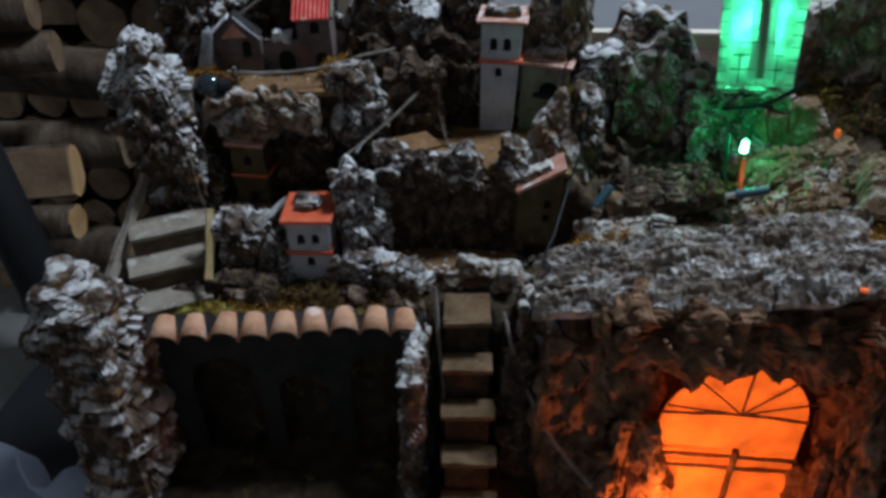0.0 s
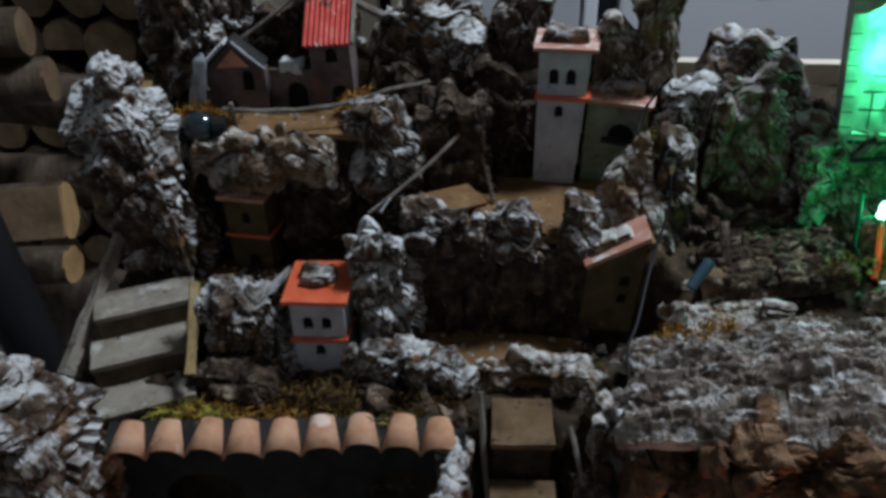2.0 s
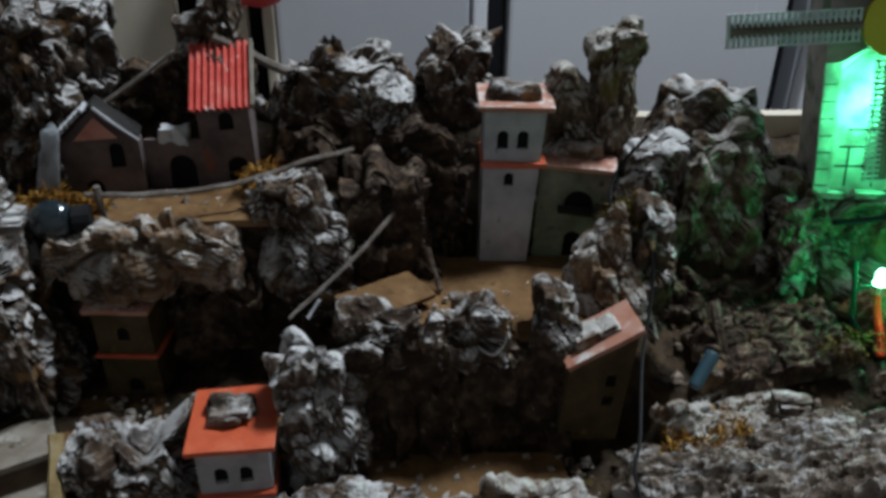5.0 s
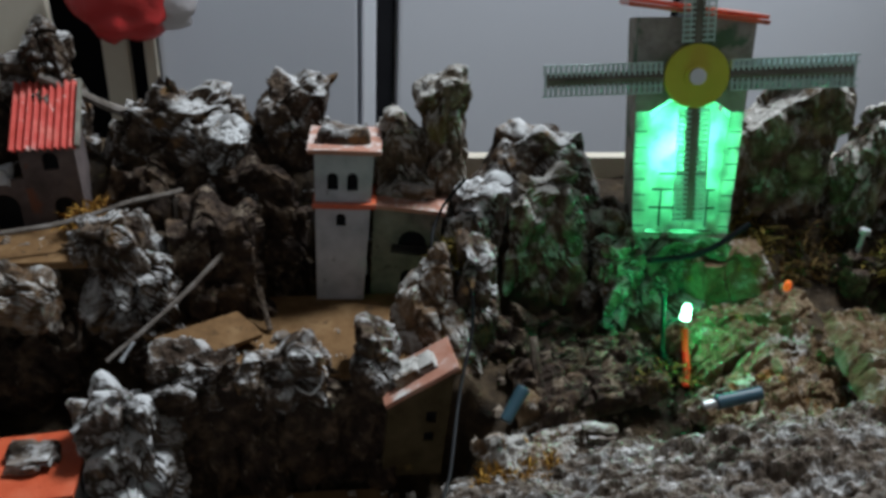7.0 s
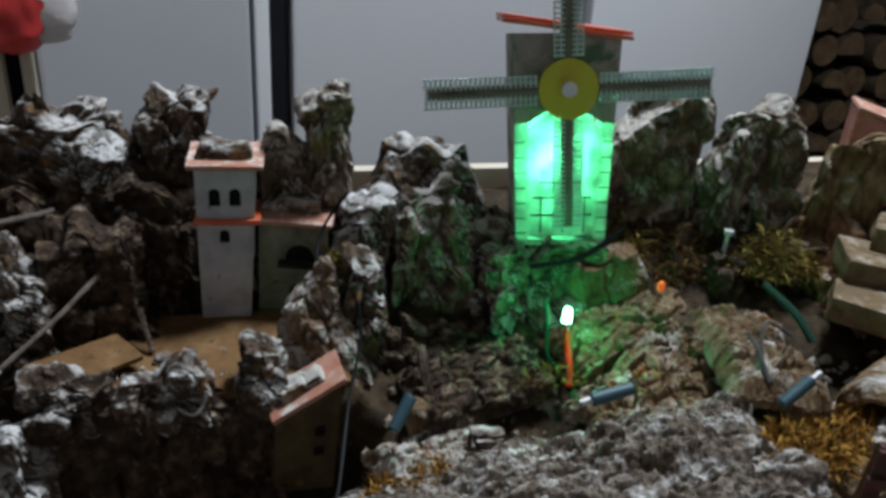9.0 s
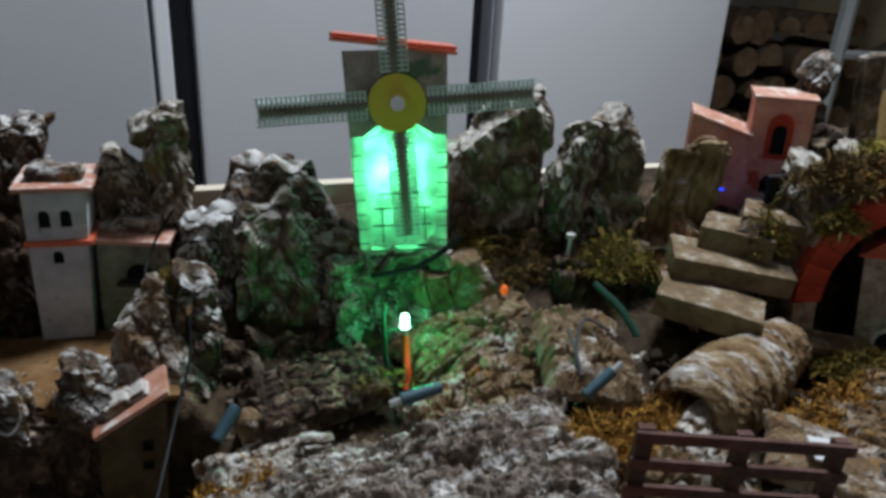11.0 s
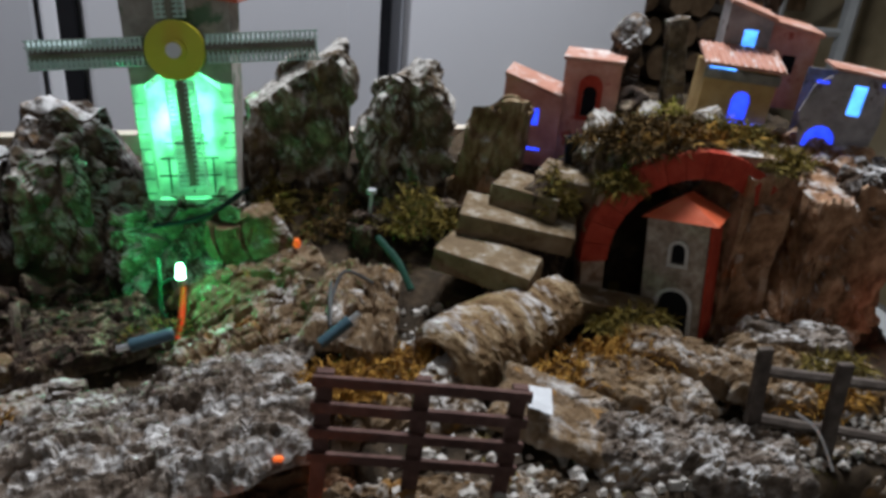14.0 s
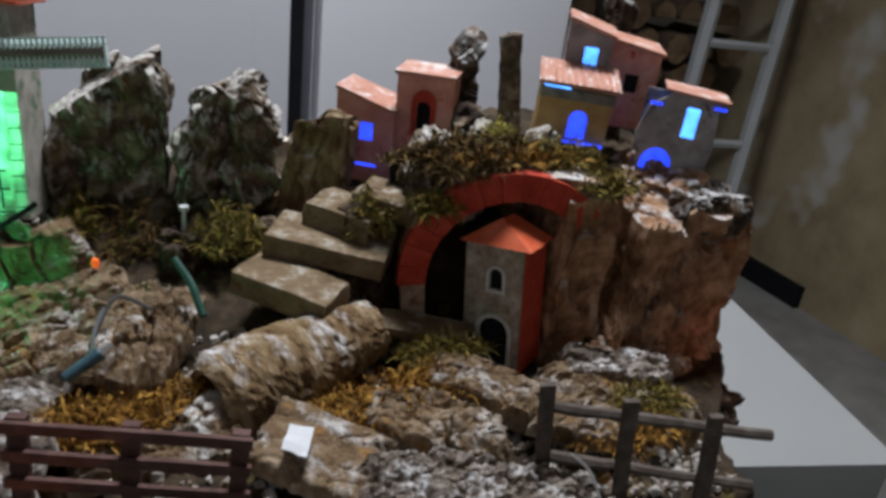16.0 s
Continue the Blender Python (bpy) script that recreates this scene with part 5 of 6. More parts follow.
tagged(mesh_ob("twig", tube([(0.0, 0.775, 1.268), (0.03, 0.785, 1.250), (0.055, 0.79, 1.24)], 0.003, 7, 0.001), TWIG), "grey branch sloping along the skyline", "twig")
tagged(mesh_ob("wire_ring", tube([(0.139, 0.640, 1.150), (0.147, 0.638, 1.146), (0.153, 0.639, 1.154), (0.152, 0.641, 1.162)], 0.0006, 6), TIN), "small bent loop of thin wire", "wire")
bulb = root("bulb_cap", pose(-0.0685, 0.69, 1.197), "dark glossy bulb lying behind the ledge", "bulb")
part("glass", crag((0.022, 0.018, 0.018), 78, rough=0.02, res=10, ball=1.0), GLAZE, bulb, "", True)
part("collar", tube([(0.010, 0, 0), (0.018, 0.002, 0)], 0.007, 12), POLE, bulb)

# ---- windmill ----
mill = root("windmill", pose(0.3655, 0.7185, 1.192, -8, -4, -14), "toy windmill lit green from within", "windmill")
MW, MD, MH = 0.064, 0.040, 0.124
FOOT = 0.028


def half_width(z):
    return FOOT + (MW / 2 - FOOT) * z / MH


LIT = 0.072
part("lit_paper", plate([(-FOOT + 0.0072, 0.002), (FOOT - 0.0072, 0.002), (half_width(LIT) - 0.008, LIT - 0.004), (0.010, LIT + 0.006), (-0.010, LIT + 0.006), (-half_width(LIT) + 0.008, LIT - 0.004)], (), 0.0006), MILL_FILM, mill, "translucent paper glowing green").location = (0, 0.0008, 0)
for sx in (-1, 1):
    part("corner_panel", plate([(sx * FOOT, 0), (sx * (FOOT - 0.0075), 0), (sx * (half_width(LIT) - 0.0078), LIT), (sx * half_width(LIT), LIT)], (), 0.0008), MILL_FILM, mill, "pale translucent corner strip with drawn stones")
    for k in range(7):
        z = 0.004 + 0.0094 * k
        part("drawn_line", cube(sx * half_width(z) - (0 if sx < 0 else 0.0065), sx * half_width(z) + (0.0065 if sx < 0 else 0), -0.0006, -0.0001, z, z + 0.0006), WIRE_GREEN, mill, "dark drawn joint")
part("upper_wall", plate([(-half_width(LIT), LIT), (-half_width(LIT) + 0.0078, LIT), (-0.012, LIT + 0.0065), (0.012, LIT + 0.0065), (half_width(LIT) - 0.0078, LIT), (half_width(LIT), LIT), (MW / 2, MH), (-MW / 2, MH)], (), 0.0014), MILL_WALL, mill, "speckled plaster with the green lamplight coloured in")
for sx in (-1, 1):
    flank = cube(-0.001, 0.001, 0.002, MD, 0, MH)
    for v in flank.verts:
        v.co.x += sx * (half_width(v.co.z) - 0.001)
    part("side_wall", flank, MILL_WALL, mill)
part("back_wall", cube(-FOOT + 0.002, FOOT - 0.002, MD, MD + 0.002, 0, MH), MILL_WALL, mill)
part("floor_plate", cube(-FOOT, FOOT, 0.001, MD + 0.002, -0.004, -0.0005), MILL_WALL, mill)
for dz, dy in ((0.0008, 0.0), (0.0036, 0.003)):
    part("roof", cube(-0.039, 0.038, -0.004 + dy, MD + 0.004, 0, 0.0022, 0.0006, 0.0008, 3), RED_PAINT, mill, "thin orange red roof slab").matrix_basis = pose(0, 0, MH + dz, 3, 8, 0)
for x in (-0.013, 0.001, 0.014):
    part("drawn_line", cube(x, x + 0.0006, -0.0006, 0.0006, 0.004, 0.026), WIRE_GREEN, mill, "dark drawn joint")
for x0, x1, z in ((-0.018, 0.018, 0.026), (-0.019, 0.019, 0.015), (-0.014, 0.012, 0.0355)):
    part("drawn_line", cube(x0, x1, -0.0006, 0.0006, z, z + 0.0008), BLACK, mill, "dark drawn joint")
part("door_knob", tube([(0.006, -0.0008, 0.039), (0.008, -0.0008, 0.0415), (0.0105, -0.0008, 0.040)], 0.0005, 6), BLACK, mill, "small drawn ring")
hub = part("hub", tube([(0, 0, 0), (0, -0.005, 0)], 0.0175, 32), YELLOW_DISC, mill, "yellow plastic disc")
hub.matrix_basis = pose(0.0, -0.0046, 0.0925)
part("bolt", tube([(0, -0.005, 0), (0, -0.0085, 0)], 0.0045, 16), TIN, hub, "bolt head")
part("nut_ring", tube([(0, -0.005, 0), (0, -0.0062, 0)], 0.0068, 20), YELLOW_DISC, hub)
part("axle", tube([(0, 0, 0), (0, 0.008, 0)], 0.003, 10), TIN, hub)
for k in range(4):
    sail = part("sail", tube([(0, -0.002, 0.0178), (0, -0.002, 0.082)], 0.0036, 8), TWIG, hub, "sail arm wrapped in pale mesh")
    sail.matrix_basis = pose(0, 0, 0, 0, 90 * k - 2, 0)
    bm = bmesh.new()
    for i in range(23):
        z = 0.0185 + 0.0029 * i
        h = 0.0080 + 0.0010 * (i / 24)
        box(bm, -h, h, -0.0048, 0.0008, z, z + 0.0012)
    for x in (-0.0082, -0.0045, 0.0045, 0.0082):
        box(bm, x - 0.0004, x + 0.0004, -0.0052, -0.0046, 0.0182, 0.085)
    part("mesh_wrap", bm, MESH_WHITE, hub, "pale open plastic mesh").matrix_basis = sail.matrix_basis.copy()

# green lamp in front of the windmill
led = root("green_led", pose(0.3535, 0.6715, 1.1660), "small lit green lamp on bent wire legs", "lamp")
bm = bmesh.new()
rings = []
for z, r in ((-0.0055, 0.0031), (-0.0045, 0.0031), (-0.0044, 0.0026), (0.001, 0.0026), (0.0028, 0.0020), (0.0037, 0.0009)):
    rings.append([bm.verts.new((r * math.cos(2 * math.pi * k / 14), r * math.sin(2 * math.pi * k / 14), z)) for k in range(14)])
for a, b in zip(rings, rings[1:]):
    for k in range(14):
        bm.faces.new((a[k], a[(k + 1) % 14], b[(k + 1) % 14], b[k]))
bm.faces.new(rings[0])
bm.faces.new(rings[-1])
part("bulb", bm, LED_GLOW, led, "glowing pale green bulb", True)
part("leg", tube([(0.001, 0, -0.0058), (0.0015, 0, -0.011), (0.001, 0, -0.014)], 0.0008, 6), TIN, led, "tinned leg")
part("wire", tube([(0.001, 0, -0.012), (0.0, -0.006, -0.020), (-0.002, -0.016, -0.028), (-0.005, -0.024, -0.034)], 0.0019, 8), WIRE_ORANGE, led, "orange wire")
part("wire", tube([(-0.001, 0, -0.006), (-0.010, 0.0, -0.008), (-0.013, -0.004, -0.020), (-0.008, -0.010, -0.029), (0.0, -0.012, -0.032)], 0.0008, 6), WIRE_GREEN, led, "thin green wire")
part("wire", tube([(-0.012, 0.006, 0.006), (-0.012, 0.0, -0.010), (-0.012, -0.006, -0.028)], 0.0014, 6), WIRE_GREEN, led, "dark green wire")


def sleeve(name, a, b, r, label, tip=True):
    """A soldered joint in a shrunk sleeve, with its bare wire end."""
    a, b = Vector(a), Vector(b)
    d = (b - a).normalized()
    ob = root(name, Matrix.Translation(a), label, "wire joint", "sleeved wire joints")
    L = (b - a).length
    part("sleeve", tube([d * 0, d * L * 0.33, d * L * 0.66, d * L], r, 10, 0.0, 0.12), SLEEVE, ob, "", True)
    if tip:
        part("wire_end", tube([-d * 0.006, d * 0.001], r * 0.55, 8), TIN, ob, "bare tinned wire end")
    return ob


sleeve("wire_joint", (0.327, 0.586, 1.169), (0.347, 0.585, 1.174), 0.0034, "blue-grey sleeved wire joint lying on the bark")
sleeve("wire_joint", (0.431, 0.567, 1.181), (0.415, 0.564, 1.171), 0.0032, "blue-grey sleeved wire joint standing on the moss")
sleeve("wire_joint", (0.252, 0.632, 1.148), (0.241, 0.622, 1.136), 0.0036, "blue-grey sleeved wire joint beside the slope", False)
sleeve("wire_joint", (0.215, 0.548, 1.076), (0.248, 0.546, 1.078), 0.0030, "blue-grey sleeved wire joint under the bark")
tagged(mesh_ob("wire", tube([(0.432, 0.615, 1.178), (0.428, 0.60, 1.176), (0.425, 0.585, 1.168)], 0.0011, 6), WIRE_GREY), "short grey wire end on the bark", "wire")
tagged(mesh_ob("wire", tube([(0.229, 0.70, 1.234), (0.217, 0.705, 1.213), (0.212, 0.69, 1.197), (0.2295, 0.68, 1.183), (0.2315, 0.668, 1.163), (0.222, 0.643, 1.14), (0.212, 0.605, 1.122), (0.206, 0.585, 1.112), (0.214, 0.545, 1.090), (0.235, 0.520, 1.066)], 0.0009, 6), POLE), "thin grey wire running down the rocks", "wire")
tagged(mesh_ob("wire", tube([(0.34, 0.702, 1.182), (0.37, 0.698, 1.188), (0.398, 0.70, 1.205)], 0.0018, 6), RUBBER_SHADE), "black cable below the windmill", "wire")
tagged(mesh_ob("dark_stick", tube([(0.265, 0.668, 1.155), (0.267, 0.652, 1.135), (0.270, 0.637, 1.108)], 0.0028, 7, 0.0008), CORK_DARK), "dark crooked stick standing on the slope", "stick")
tagged(mesh_ob("orange_lamp", crag((0.0045, 0.004, 0.006), 79, rough=0.1, res=8, ball=0.9), EMBER, None, True), "tiny orange glowing lamp among the bark", "lamp").matrix_world = pose(0.4268, 0.692, 1.168)
# glowing bead added where grotto light shows under the bark
tagged(mesh_ob("orange_lamp", crag((0.0055, 0.004, 0.003), 80, rough=0.2, res=8, ball=0.9), EMBER, None, True), "tiny glowing bead added for the grotto light at the bark edge", "lamp").matrix_world = pose(0.3854, 0.5081, 1.1516)

# bead added to go with the cliff foot glow, sunk in the rock
tagged(mesh_ob("orange_lamp", crag((0.004, 0.004, 0.004), 81, rough=0.1, res=8, ball=0.9), EMBER, None, True), "tiny orange glowing bead added inside the cliff foot", "lamp").matrix_world = pose(0.812, 0.590, 1.135)


wp = root("white_peg", pose(0.4795, 0.708, 1.176), "small white plastic peg between the rocks", "peg")
part("stem", tube([(0, 0, 0), (0.001, 0, 0.018)], 0.0014, 8), PAPER, wp)
part("head", tube([(0.001, 0, 0.018), (0.001, 0, 0.021)], 0.0032, 10), PAPER, wp)
tagged(mesh_ob("green_stick", tube([(0.470, 0.655, 1.185), (0.478, 0.635, 1.176), (0.482, 0.620, 1.165)], 0.0022, 7, 0.0006), WIRE_GREEN), "dark green stick lying on the bark", "stick")
tagged(mesh_ob("wire", tube([(0.628, 0.462, 1.165), (0.634, 0.452, 1.160), (0.637, 0.440, 1.145)], 0.0007, 6), TIN), "thin bright wire bent up at the front", "wire")
tagged(mesh_ob("wire", tube([(0.455, 0.61, 1.178), (0.440, 0.612, 1.186), (0.432, 0.605, 1.180), (0.425, 0.59, 1.170)], 0.0010, 6), WIRE_GREY), "loose grey wire over the slab", "wire")


# ---- fences ----
fence = root("fence", pose(0.3985, 0.502, 1.150, 0, 3, -17.5), "dark red-brown fence of four rails", "fence")
for x in (0.003, 0.0435, 0.084):
    part("post", cube(x - 0.0035, x + 0.0035, -0.002, 0.002, -0.018, 0.050, 0.0006, 0.0004, int(x * 999)), FENCE_RED, fence)
for k, z in enumerate((0.047, 0.034, 0.021, 0.008)):
    part("rail", cube(-0.002, 0.089, -0.0045, -0.0021, z - 0.0025, z + 0.0025, 0.0006, 0.0005, k + 20), FENCE_RED, fence)
gfence = root("fence", pose(0.6345, 0.487, 1.122, 0, 3, -22), "weathered brown fence of two rails on stakes", "fence")
for x, h in ((0.0, 0.063), (0.042, 0.060), (0.086, 0.058)):
    part("post", cube(-0.0038, 0.0038, -0.002, 0.002, -0.03, h, 0.0008, 0.0008, int(x * 999), pose(x, 0, 0, 0, -9, 0)), FENCE_GREY, gfence)
for k, z in enumerate((0.046, 0.016)):
    part("rail", tube([(-0.004, 0.0050, z), (0.112, 0.0050, z - 0.003 * k)], 0.0030, 7, 0.001, 0, k), FENCE_GREY, gfence)

# ---- right village ----
steps = root("staircase", pose(0, 0, 0), "four irregular tan cork blocks as climbing steps", "steps")
for k, (x, y, z, w, d, h, a) in enumerate(((0.531, 0.621, 1.178, 0.062, 0.030, 0.015, -44), (0.561, 0.645, 1.193, 0.074, 0.038, 0.015, -30), (0.574, 0.655, 1.208, 0.046, 0.034, 0.015, -46), (0.604, 0.655, 1.216, 0.046, 0.034, 0.012, -40))):
    b = part("step", cube(-w / 2, w / 2, -d / 2, d / 2, -h / 2, h / 2, 0.0015, 0.0012 if k != 2 else 0.003, k), STEP, steps)
    b.matrix_basis = pose(x, y, z, 3, 4, a)
rock("cork_rock", "brown cork lumps carrying the climbing steps", 0.535, 0.64, 0.648, 0.72, 1.08, 1.20, 81, CORK_WARM, rough=0.15, category="cork bark")

pinkA = house("small_house", "dark red house with slanting roof and a blue lit window", pose(0.6035, 0.7255, 1.205, 0, 0, -34), 0.0425, 0.03, 0.064, PINK, (rect(-0.004, 0.006, 0.030, 0.043), rect(-0.010, 0.010, 0.011, 0.0135)), lean=-0.013, glows=(BLUE_GLOW,))
roof_plate(pinkA, 0.046, 0.03, 0.0585, SALMON_ROOF, 2, 16, label="slanting red roof slab")
pinkB = house("tower", "salmon tower house with a red framed doorway", pose(0.6400, 0.7065, 1.205, 0, -1, -35), 0.040, 0.026, 0.080, PINK, (arched(0.0, 0.041, 0.010, 0.022), arched(-0.001, 0.012, 0.012, 0.014)))
roof_plate(pinkB, 0.043, 0.026, 0.0802, SALMON_ROOF, 4, label="salmon roof slab")
part("door_surround", plate(arched(0, 0.038, 0.017, 0.033), (arched(0, 0.041, 0.010, 0.022),), 0.001), BRICK_RED, pinkB, "red painted surround").location = (0, -0.0012, 0)

yellow = house("small_house", "ochre house with blue lit arched window", pose(0.7335, 0.668, 1.228, 0, 2, -28), 0.050, 0.035, 0.062, OCHRE, (arched(0.004, 0.026, 0.013, 0.020),), glows=(BLUE_GLOW,))
part("sill", cube(-0.004, 0.024, -0.003, -0.0003, 0.0225, 0.0245), BLUE_GLOW, yellow, "blue lit sill")
part("cornice", cube(-0.026, 0.026, -0.004, 0.0, 0.053, 0.060, 0.0008), PLASTER_GREY, yellow, "pale cornice")
part("light_slit", cube(-0.024, -0.006, -0.0046, -0.003, 0.0605, 0.0625), CYAN_GLOW, yellow, "blue light slit under the eaves")
roof = part("roof", cube(-0.028, 0.028, -0.006, 0.032, 0, 0.0025, 0.0006, 0.0005, 8), SALMON_ROOF, yellow, "salmon tiled roof")
roof.matrix_basis = pose(0, 0, 0.0632, 14)
for k in range(12):
    part("ridge", tube([(-0.026 + 0.0047 * k, -0.006, 0.002), (-0.026 + 0.0047 * k, 0.032, 0.002)], 0.0015, 6), SALMON_ROOF, roof)

upper = house("small_house", "mauve upper house with bright blue window", pose(0.7535, 0.692, 1.252, 0, 1, -30), 0.032, 0.030, 0.078, MAUVE_LIGHT, (rect(-0.003, 0.007, 0.048, 0.061),), lean=-0.010, glows=(CYAN_GLOW,))
roof_plate(upper, 0.036, 0.030, 0.0735, SALMON_ROOF, 4, 15, label="slanting salmon roof")
annex = house("small_house", "salmon annex with a dark square window", pose(0.7870, 0.682, 1.258, 0, 1, -28), 0.038, 0.03, 0.060, PINK, (rect(-0.004, 0.006, 0.026, 0.039),), lean=-0.006)
roof_plate(annex, 0.042, 0.031, 0.0575, SALMON_ROOF, 4, 9, label="slanting salmon roof")
grey = root("small_house", pose(0.791, 0.625, 1.238, 0, 2, -36) @ Matrix.Diagonal((0.82, 0.85, 0.90, 1)), "round grey stone house with bright blue openings", "toy house")
oct_front = [(-0.026, 0), (0.026, 0), (0.030, 0.03), (0.026, 0.064), (-0.012, 0.064), (-0.028, 0.052), (-0.034, 0.03)]
gw = (rect(0.002, 0.013, 0.033, 0.056), arched(-0.012, 0.004, 0.026, 0.018))
part("front_wall", plate(oct_front, gw, 0.003), MAUVE_LIGHT, grey)
part("window_film", cube(0.000, 0.015, 0.0034, 0.004, 0.031, 0.058), CYAN_GLOW, grey, "bright blue window film")
part("window_film", cube(-0.027, 0.003, 0.0034, 0.004, 0.003, 0.024), BLUE_GLOW, grey, "blue arched window film")
part("side_wall", plate([(0, 0), (0.034, 0.0), (0.034, 0.064), (0, 0.064)], (), 0.002), PINK, grey, "pinkish side wall").matrix_basis = pose(0.028, 0.003, 0, 0, 4, 88)
part("back_wall", cube(-0.03, 0.028, 0.036, 0.038, 0, 0.06), MAUVE_LIGHT, grey)
part("roof", cube(-0.018, 0.034, -0.003, 0.04, 0, 0.0022, 0.0005, 0.0005, 9), SALMON_ROOF, grey, "thin salmon roof").matrix_basis = pose(0, 0, 0.0645, 0, 3, 0)
part("light_slit", cube(-0.028, -0.018, -0.001, 0.0, 0.054, 0.056, 0, 0, 0, pose(0, 0, 0, 0, 0, 0)), BLUE_GLOW, grey, "thin blue light slit")
part("light_slit", cube(0.022, 0.032, -0.0015, -0.0005, 0.058, 0.060), BLUE_GLOW, grey, "thin blue light slit")

# red brick arch with the chapel in it
arch = root("brick_arch", pose(0.667, 0.608, 1.180, 0, -6, -14), "red painted brick arch over a dark hollow", "arch")
R0, R1 = 0.053, 0.071
outer = [(-0.068, -0.05), (-R0, -0.05)] + [(-R0 * math.cos(math.pi * k / 24), R0 * math.sin(math.pi * k / 24)) for k in range(25)] + [(R0, -0.05), (0.064, -0.05), (0.064, 0.060), (0.03, 0.066), (-0.03, 0.064), (-0.058, 0.042), (-0.068, 0.02)]
part("arch_wall", plate(outer, (), 0.02), CORK_WARM, arch, "brown rough wall")
for k in range(12):
    a0, a1 = math.pi * (k + 0.02) / 15, math.pi * (k + 0.98) / 15
    bm = bmesh.new()
    f = [bm.verts.new((-r * math.cos(a), -0.004, r * math.sin(a))) for r, a in ((R0, a0), (R1, a0), (R1, a1), (R0, a1))]
    g = [bm.verts.new((-r * math.cos(a), 0.006, r * math.sin(a))) for r, a in ((R0 - 0.0002, a0), (R1, a0), (R1, a1), (R0 - 0.0002, a1))]
    bm.faces.new(f)
    bm.faces.new(g)
    for i in range(4):
        bm.faces.new((f[i], f[(i + 1) % 4], g[(i + 1) % 4], g[i]))
    part("brick", bm, BRICK_RED, arch)
# black sheet painted as the shade of the cave
part("hollow", cube(-0.07, 0.07, 0.045, 0.05, -0.05, 0.07), BLACK, arch, "black sheet as the shade of the hollow behind the arch")
tagged(mesh_ob("cork_board", cube(-0.03, 0.03, -0.012, 0.012, 0, 0.006, 0.001, 0.0008, 12, pose(0.612, 0.60, 1.150, 0, 6, -20)), STEP), "flat pale cork strip at the foot of the arch", "board")
chapel = house("chapel", "rough stone chapel with red roof and dark arched door", pose(0.6525, 0.588, 1.128, -3, -7, -52), 0.039, 0.030, 0.080, STONE_WALL, (arched(0.002, 0.052, 0.009, 0.014), arched(0.002, 0.002, 0.020, 0.032)))
part("side_face", cube(0.0201, 0.0215, -0.001, 0.031, 0, 0.082, 0.0003), BRICK_RED, chapel, "red painted side")
part("window_surround", plate(arched(0.002, 0.050, 0.013, 0.018), (arched(0.002, 0.052, 0.009, 0.014),), 0.0015), STONE_PALE, chapel, "pale window surround").location = (0, -0.0016, 0)
part("door_surround", plate(arched(0.002, 0.0, 0.025, 0.036), (arched(0.002, 0.002, 0.020, 0.032),), 0.0015), STONE_PALE, chapel, "pale door surround").location = (0, -0.0016, 0)
bm = bmesh.new()
vs = [bm.verts.new(p) for p in ((-0.023, -0.004, 0.081), (0.025, -0.004, 0.081), (0.025, 0.034, 0.081), (-0.023, 0.034, 0.081), (0.0, 0.008, 0.096), (0.002, 0.022, 0.096))]
for f in ((0, 1, 4), (1, 2, 5, 4), (2, 3, 5), (3, 0, 4, 5), (3, 2, 1, 0)):
    bm.faces.new([vs[i] for i in f])
part("roof", bm, RED_PAINT, chapel, "glossy orange red hipped roof")
rock("cork_rock", "mossy brown cork bank between steps and arch", 0.563, 0.590, 0.632, 0.672, 1.10, 1.225, 82, CORK_DARK, rough=0.2, taper=0.2, category="cork bark")
rock("cork_rock", "brown cork lumps over the arch", 0.605, 0.72, 0.642, 0.69, 1.20, 1.252, 83, CORK_MOSSY, rough=0.25, category="cork bark")

# ---- moss ----
tuft("moss", "dry golden moss on the ground", 0.46, 0.565, 1.147, 0.044, 0.018, 0.011, 480, MOSS_BROWN, 1)
tuft("moss", "dry golden moss around the bark roll", 0.556, 0.536, 1.147, 0.034, 0.018, 0.011, 400, MOSS_BROWN, 2)
tuft("moss", "dry golden moss beside the bark roll", 0.60, 0.556, 1.145, 0.036, 0.014, 0.011, 330, MOSS_BROWN, 3)
tuft("moss", "dry golden moss behind the fence", 0.415, 0.55, 1.152, 0.03, 0.018, 0.012, 500, MOSS_BROWN, 4)
tuft("moss", "olive moss before the chapel", 0.612, 0.578, 1.148, 0.03, 0.012, 0.014, 500, MOSS_GREEN, 5)
tuft("moss", "brown and olive moss over the arch", 0.648, 0.634, 1.249, 0.055, 0.022, 0.020, 1300, MOSS_DARK, 6, 0.0065)
tuft("moss", "olive moss over the arch", 0.704, 0.630, 1.250, 0.030, 0.016, 0.016, 420, MOSS_GREEN, 7, 0.006)
tuft("moss", "rusty brown moss hanging over the arch", 0.662, 0.622, 1.252, 0.045, 0.010, 0.010, 220, MOSS_BROWN, 25, 0.006)
tuft("moss", "olive moss hanging over the arch", 0.615, 0.618, 1.225, 0.016, 0.010, 0.014, 260, MOSS_GREEN, 26, 0.006)
tuft("moss", "bright yellow-green moss cushion", 0.672, 0.655, 1.250, 0.018, 0.014, 0.022, 500, MOSS_YELLOW, 8)
tuft("moss", "olive moss beside the steps", 0.583, 0.640, 1.205, 0.014, 0.012, 0.034, 450, MOSS_GREEN, 9)
tuft("moss", "dark moss bush below the boulder", 0.51, 0.695, 1.175, 0.032, 0.02, 0.03, 800, MOSS_GREEN, 10)
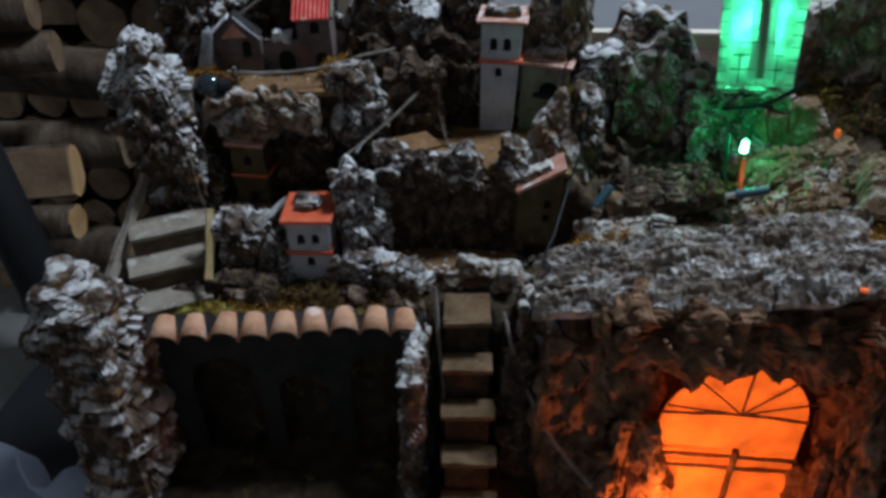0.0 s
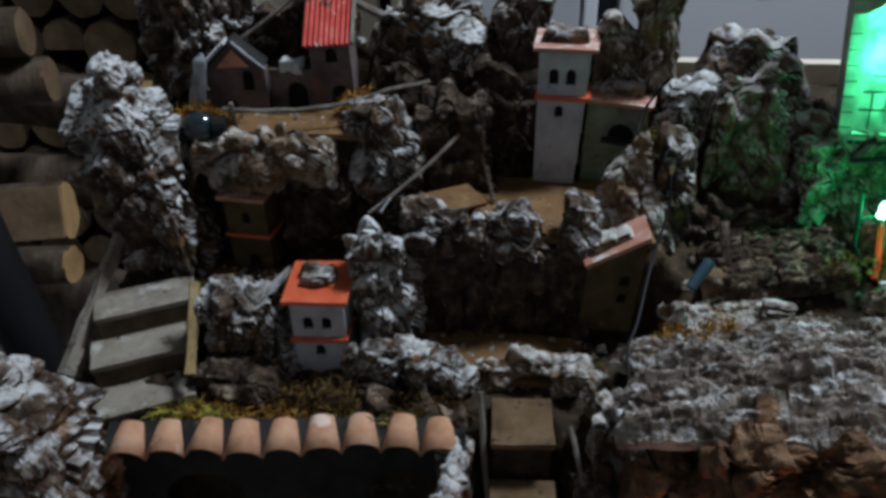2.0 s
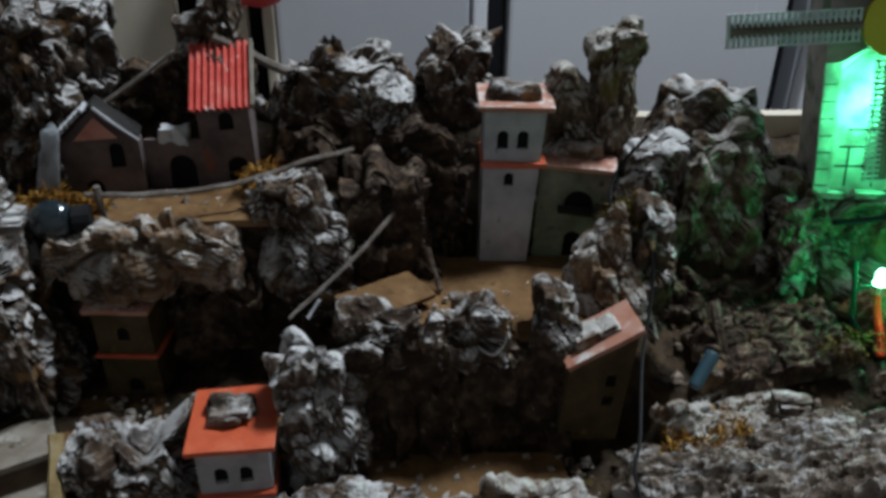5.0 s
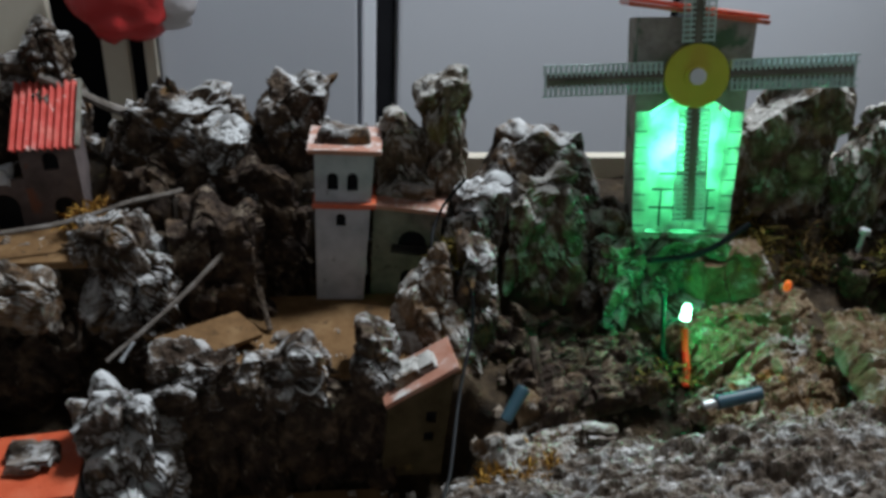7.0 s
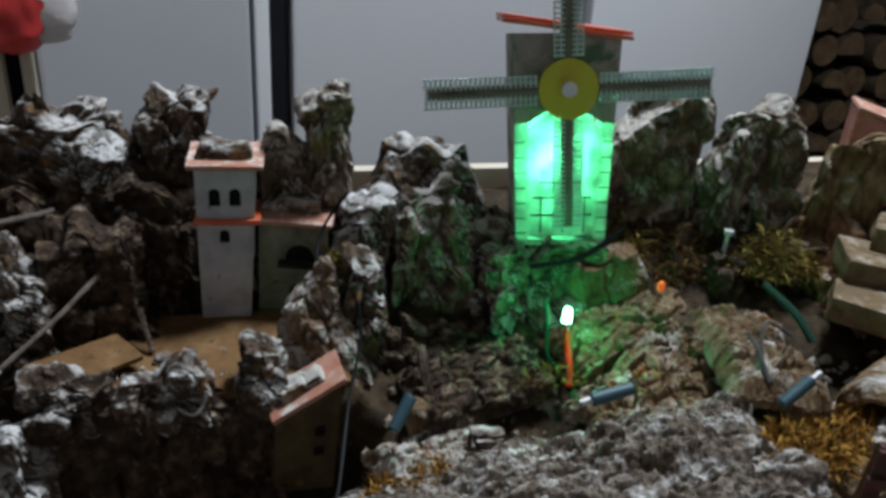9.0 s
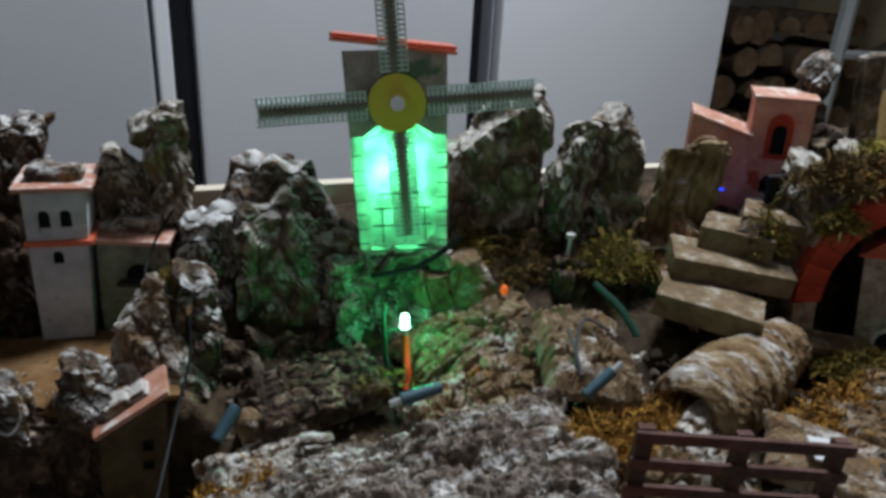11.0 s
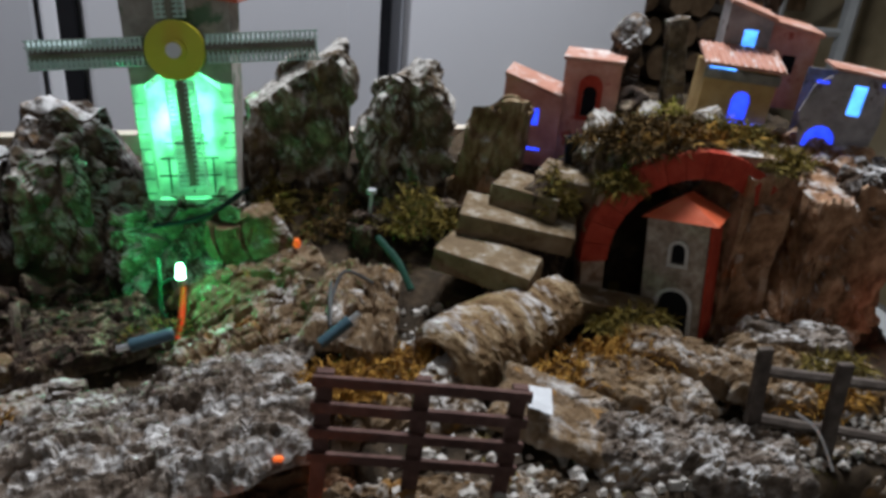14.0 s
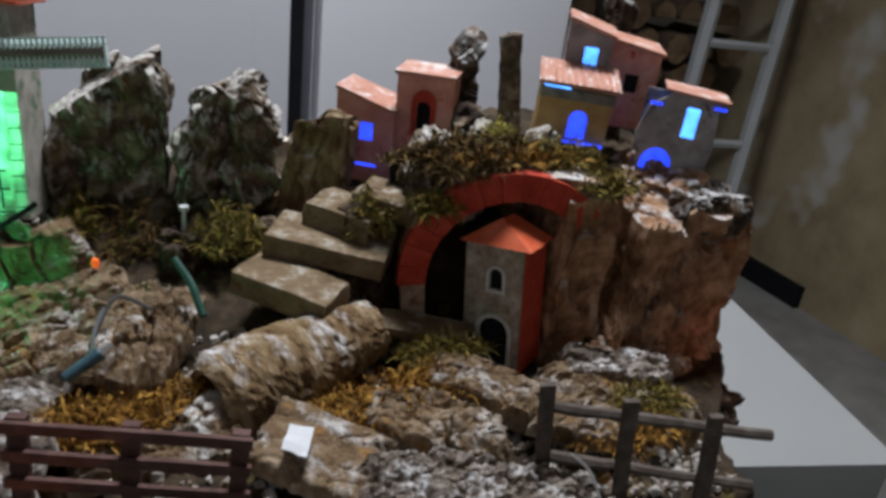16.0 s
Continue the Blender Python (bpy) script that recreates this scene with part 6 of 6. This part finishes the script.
tuft("moss", "dark moss between the rocks", 0.455, 0.72, 1.165, 0.03, 0.02, 0.03, 700, MOSS_DARK, 11)
tuft("moss", "dark moss bush below the windmill", 0.305, 0.672, 1.122, 0.018, 0.014, 0.022, 380, MOSS_DARK, 12)
tuft("moss", "thin olive moss on the slope", 0.338, 0.652, 1.136, 0.022, 0.010, 0.008, 90, MOSS_GREEN, 13, 0.004)
tuft("moss", "olive moss at the church", 0.228, 0.700, 1.185, 0.014, 0.012, 0.02, 350, MOSS_GREEN, 14)
tuft("moss", "yellow-olive moss along the tiled roof", -0.040, 0.560, 1.068, 0.030, 0.010, 0.008, 260, MOSS_YELLOW, 15)
tuft("moss", "golden brown moss along the tiled roof", -0.010, 0.562, 1.068, 0.055, 0.010, 0.008, 420, MOSS_BROWN, 27)
tuft("moss", "olive moss along the tiled roof", 0.070, 0.566, 1.068, 0.045, 0.012, 0.010, 420, MOSS_GREEN, 28)
tuft("moss", "dark moss above the tiled roof", 0.05, 0.578, 1.072, 0.07, 0.012, 0.014, 900, MOSS_DARK, 16)
tuft("moss", "golden moss at the tower foot", 0.028, 0.735, 1.196, 0.012, 0.01, 0.014, 200, MOSS_BROWN, 17)
tuft("moss", "golden moss on the upper terrace", -0.075, 0.71, 1.192, 0.025, 0.012, 0.012, 450, MOSS_BROWN, 18)
tuft("moss", "golden moss at the bark end", 0.255, 0.605, 1.11, 0.03, 0.02, 0.01, 500, MOSS_BROWN, 19)
tuft("moss", "golden moss behind the grey fence", 0.695, 0.50, 1.134, 0.036, 0.014, 0.010, 220, MOSS_BROWN, 21)
tuft("moss", "olive moss behind the grey fence", 0.715, 0.515, 1.138, 0.03, 0.015, 0.012, 300, MOSS_GREEN, 22)
tuft("moss", "green-lit moss beside the windmill", 0.42, 0.735, 1.175, 0.02, 0.02, 0.03, 400, MOSS_GREEN, 23)
tuft("moss", "olive moss on the cliff", 0.725, 0.60, 1.240, 0.02, 0.015, 0.018, 350, MOSS_GREEN, 24)


# ---- crumbs of cork lying about ----
def crumbs(name, label, x0, x1, y0, y1, count, mat, seed, lift=0.0, size=0.0016):
    r = random.Random(seed)
    verts, faces = [], []
    for _ in range(count):
        x, y = r.uniform(x0, x1), r.uniform(y0, y1)
        z, s = hill(x, y) + lift, size * r.choice((0.5, 0.7, 0.8, 1.0, 1.6, 2.4))
        i = len(verts)
        for dx, dy, dz in ((-1, -1, -0.4), (1, -1, -0.4), (1, 1, -0.4), (-1, 1, -0.4), (-0.6, -0.6, 0.9), (0.7, -0.5, 0.7), (0.5, 0.7, 0.9), (-0.6, 0.5, 0.6)):
            verts.append((x + s * dx * r.uniform(0.5, 1.1), y + s * dy * r.uniform(0.5, 1.1), z + s * dz * r.uniform(0.5, 1.0)))
        faces += [tuple(i + k for k in f) for f in ((3, 2, 1, 0), (4, 5, 6, 7), (0, 1, 5, 4), (1, 2, 6, 5), (2, 3, 7, 6), (3, 0, 4, 7))]
    me = bpy.data.meshes.new(name)
    me.from_pydata(verts, [], faces)
    me.materials.append(mat)
    return tagged(new(name, me), label, "crumbs", kind="stuff")


crumbs("cork_crumbs", "loose brown cork crumbs on the terrace", 0.09, 0.215, 0.665, 0.73, 160, CORK_TAN, 1, 0.0090, 0.0011)
crumbs("cork_crumbs", "loose cork crumbs on the upper terrace", -0.08, 0.03, 0.712, 0.745, 120, CORK_TAN, 2, 0.0025, 0.0011)
crumbs("cork_crumbs", "loose cork crumbs below the ledge", -0.06, 0.06, 0.632, 0.668, 140, CORK_TAN, 3, 0.0015, 0.0011)
crumbs("cork_crumbs", "cork and bark crumbs strewn on the slope", 0.24, 0.40, 0.60, 0.70, 220, CORK_DARK, 4, 0.001, 0.0016)
crumbs("cork_crumbs", "cork and bark crumbs strewn over the ground", 0.42, 0.60, 0.455, 0.63, 600, CORK_TAN, 5, 0.002, 0.0017)
crumbs("cork_crumbs", "pale crumbs strewn before the chapel", 0.59, 0.75, 0.46, 0.58, 600, CORK_TAN, 6, 0.002, 0.0017)
crumbs("cork_crumbs", "brown crumbs at the head of the steps", 0.09, 0.20, 0.60, 0.638, 150, CORK_TAN, 7, 0.006, 0.0012)
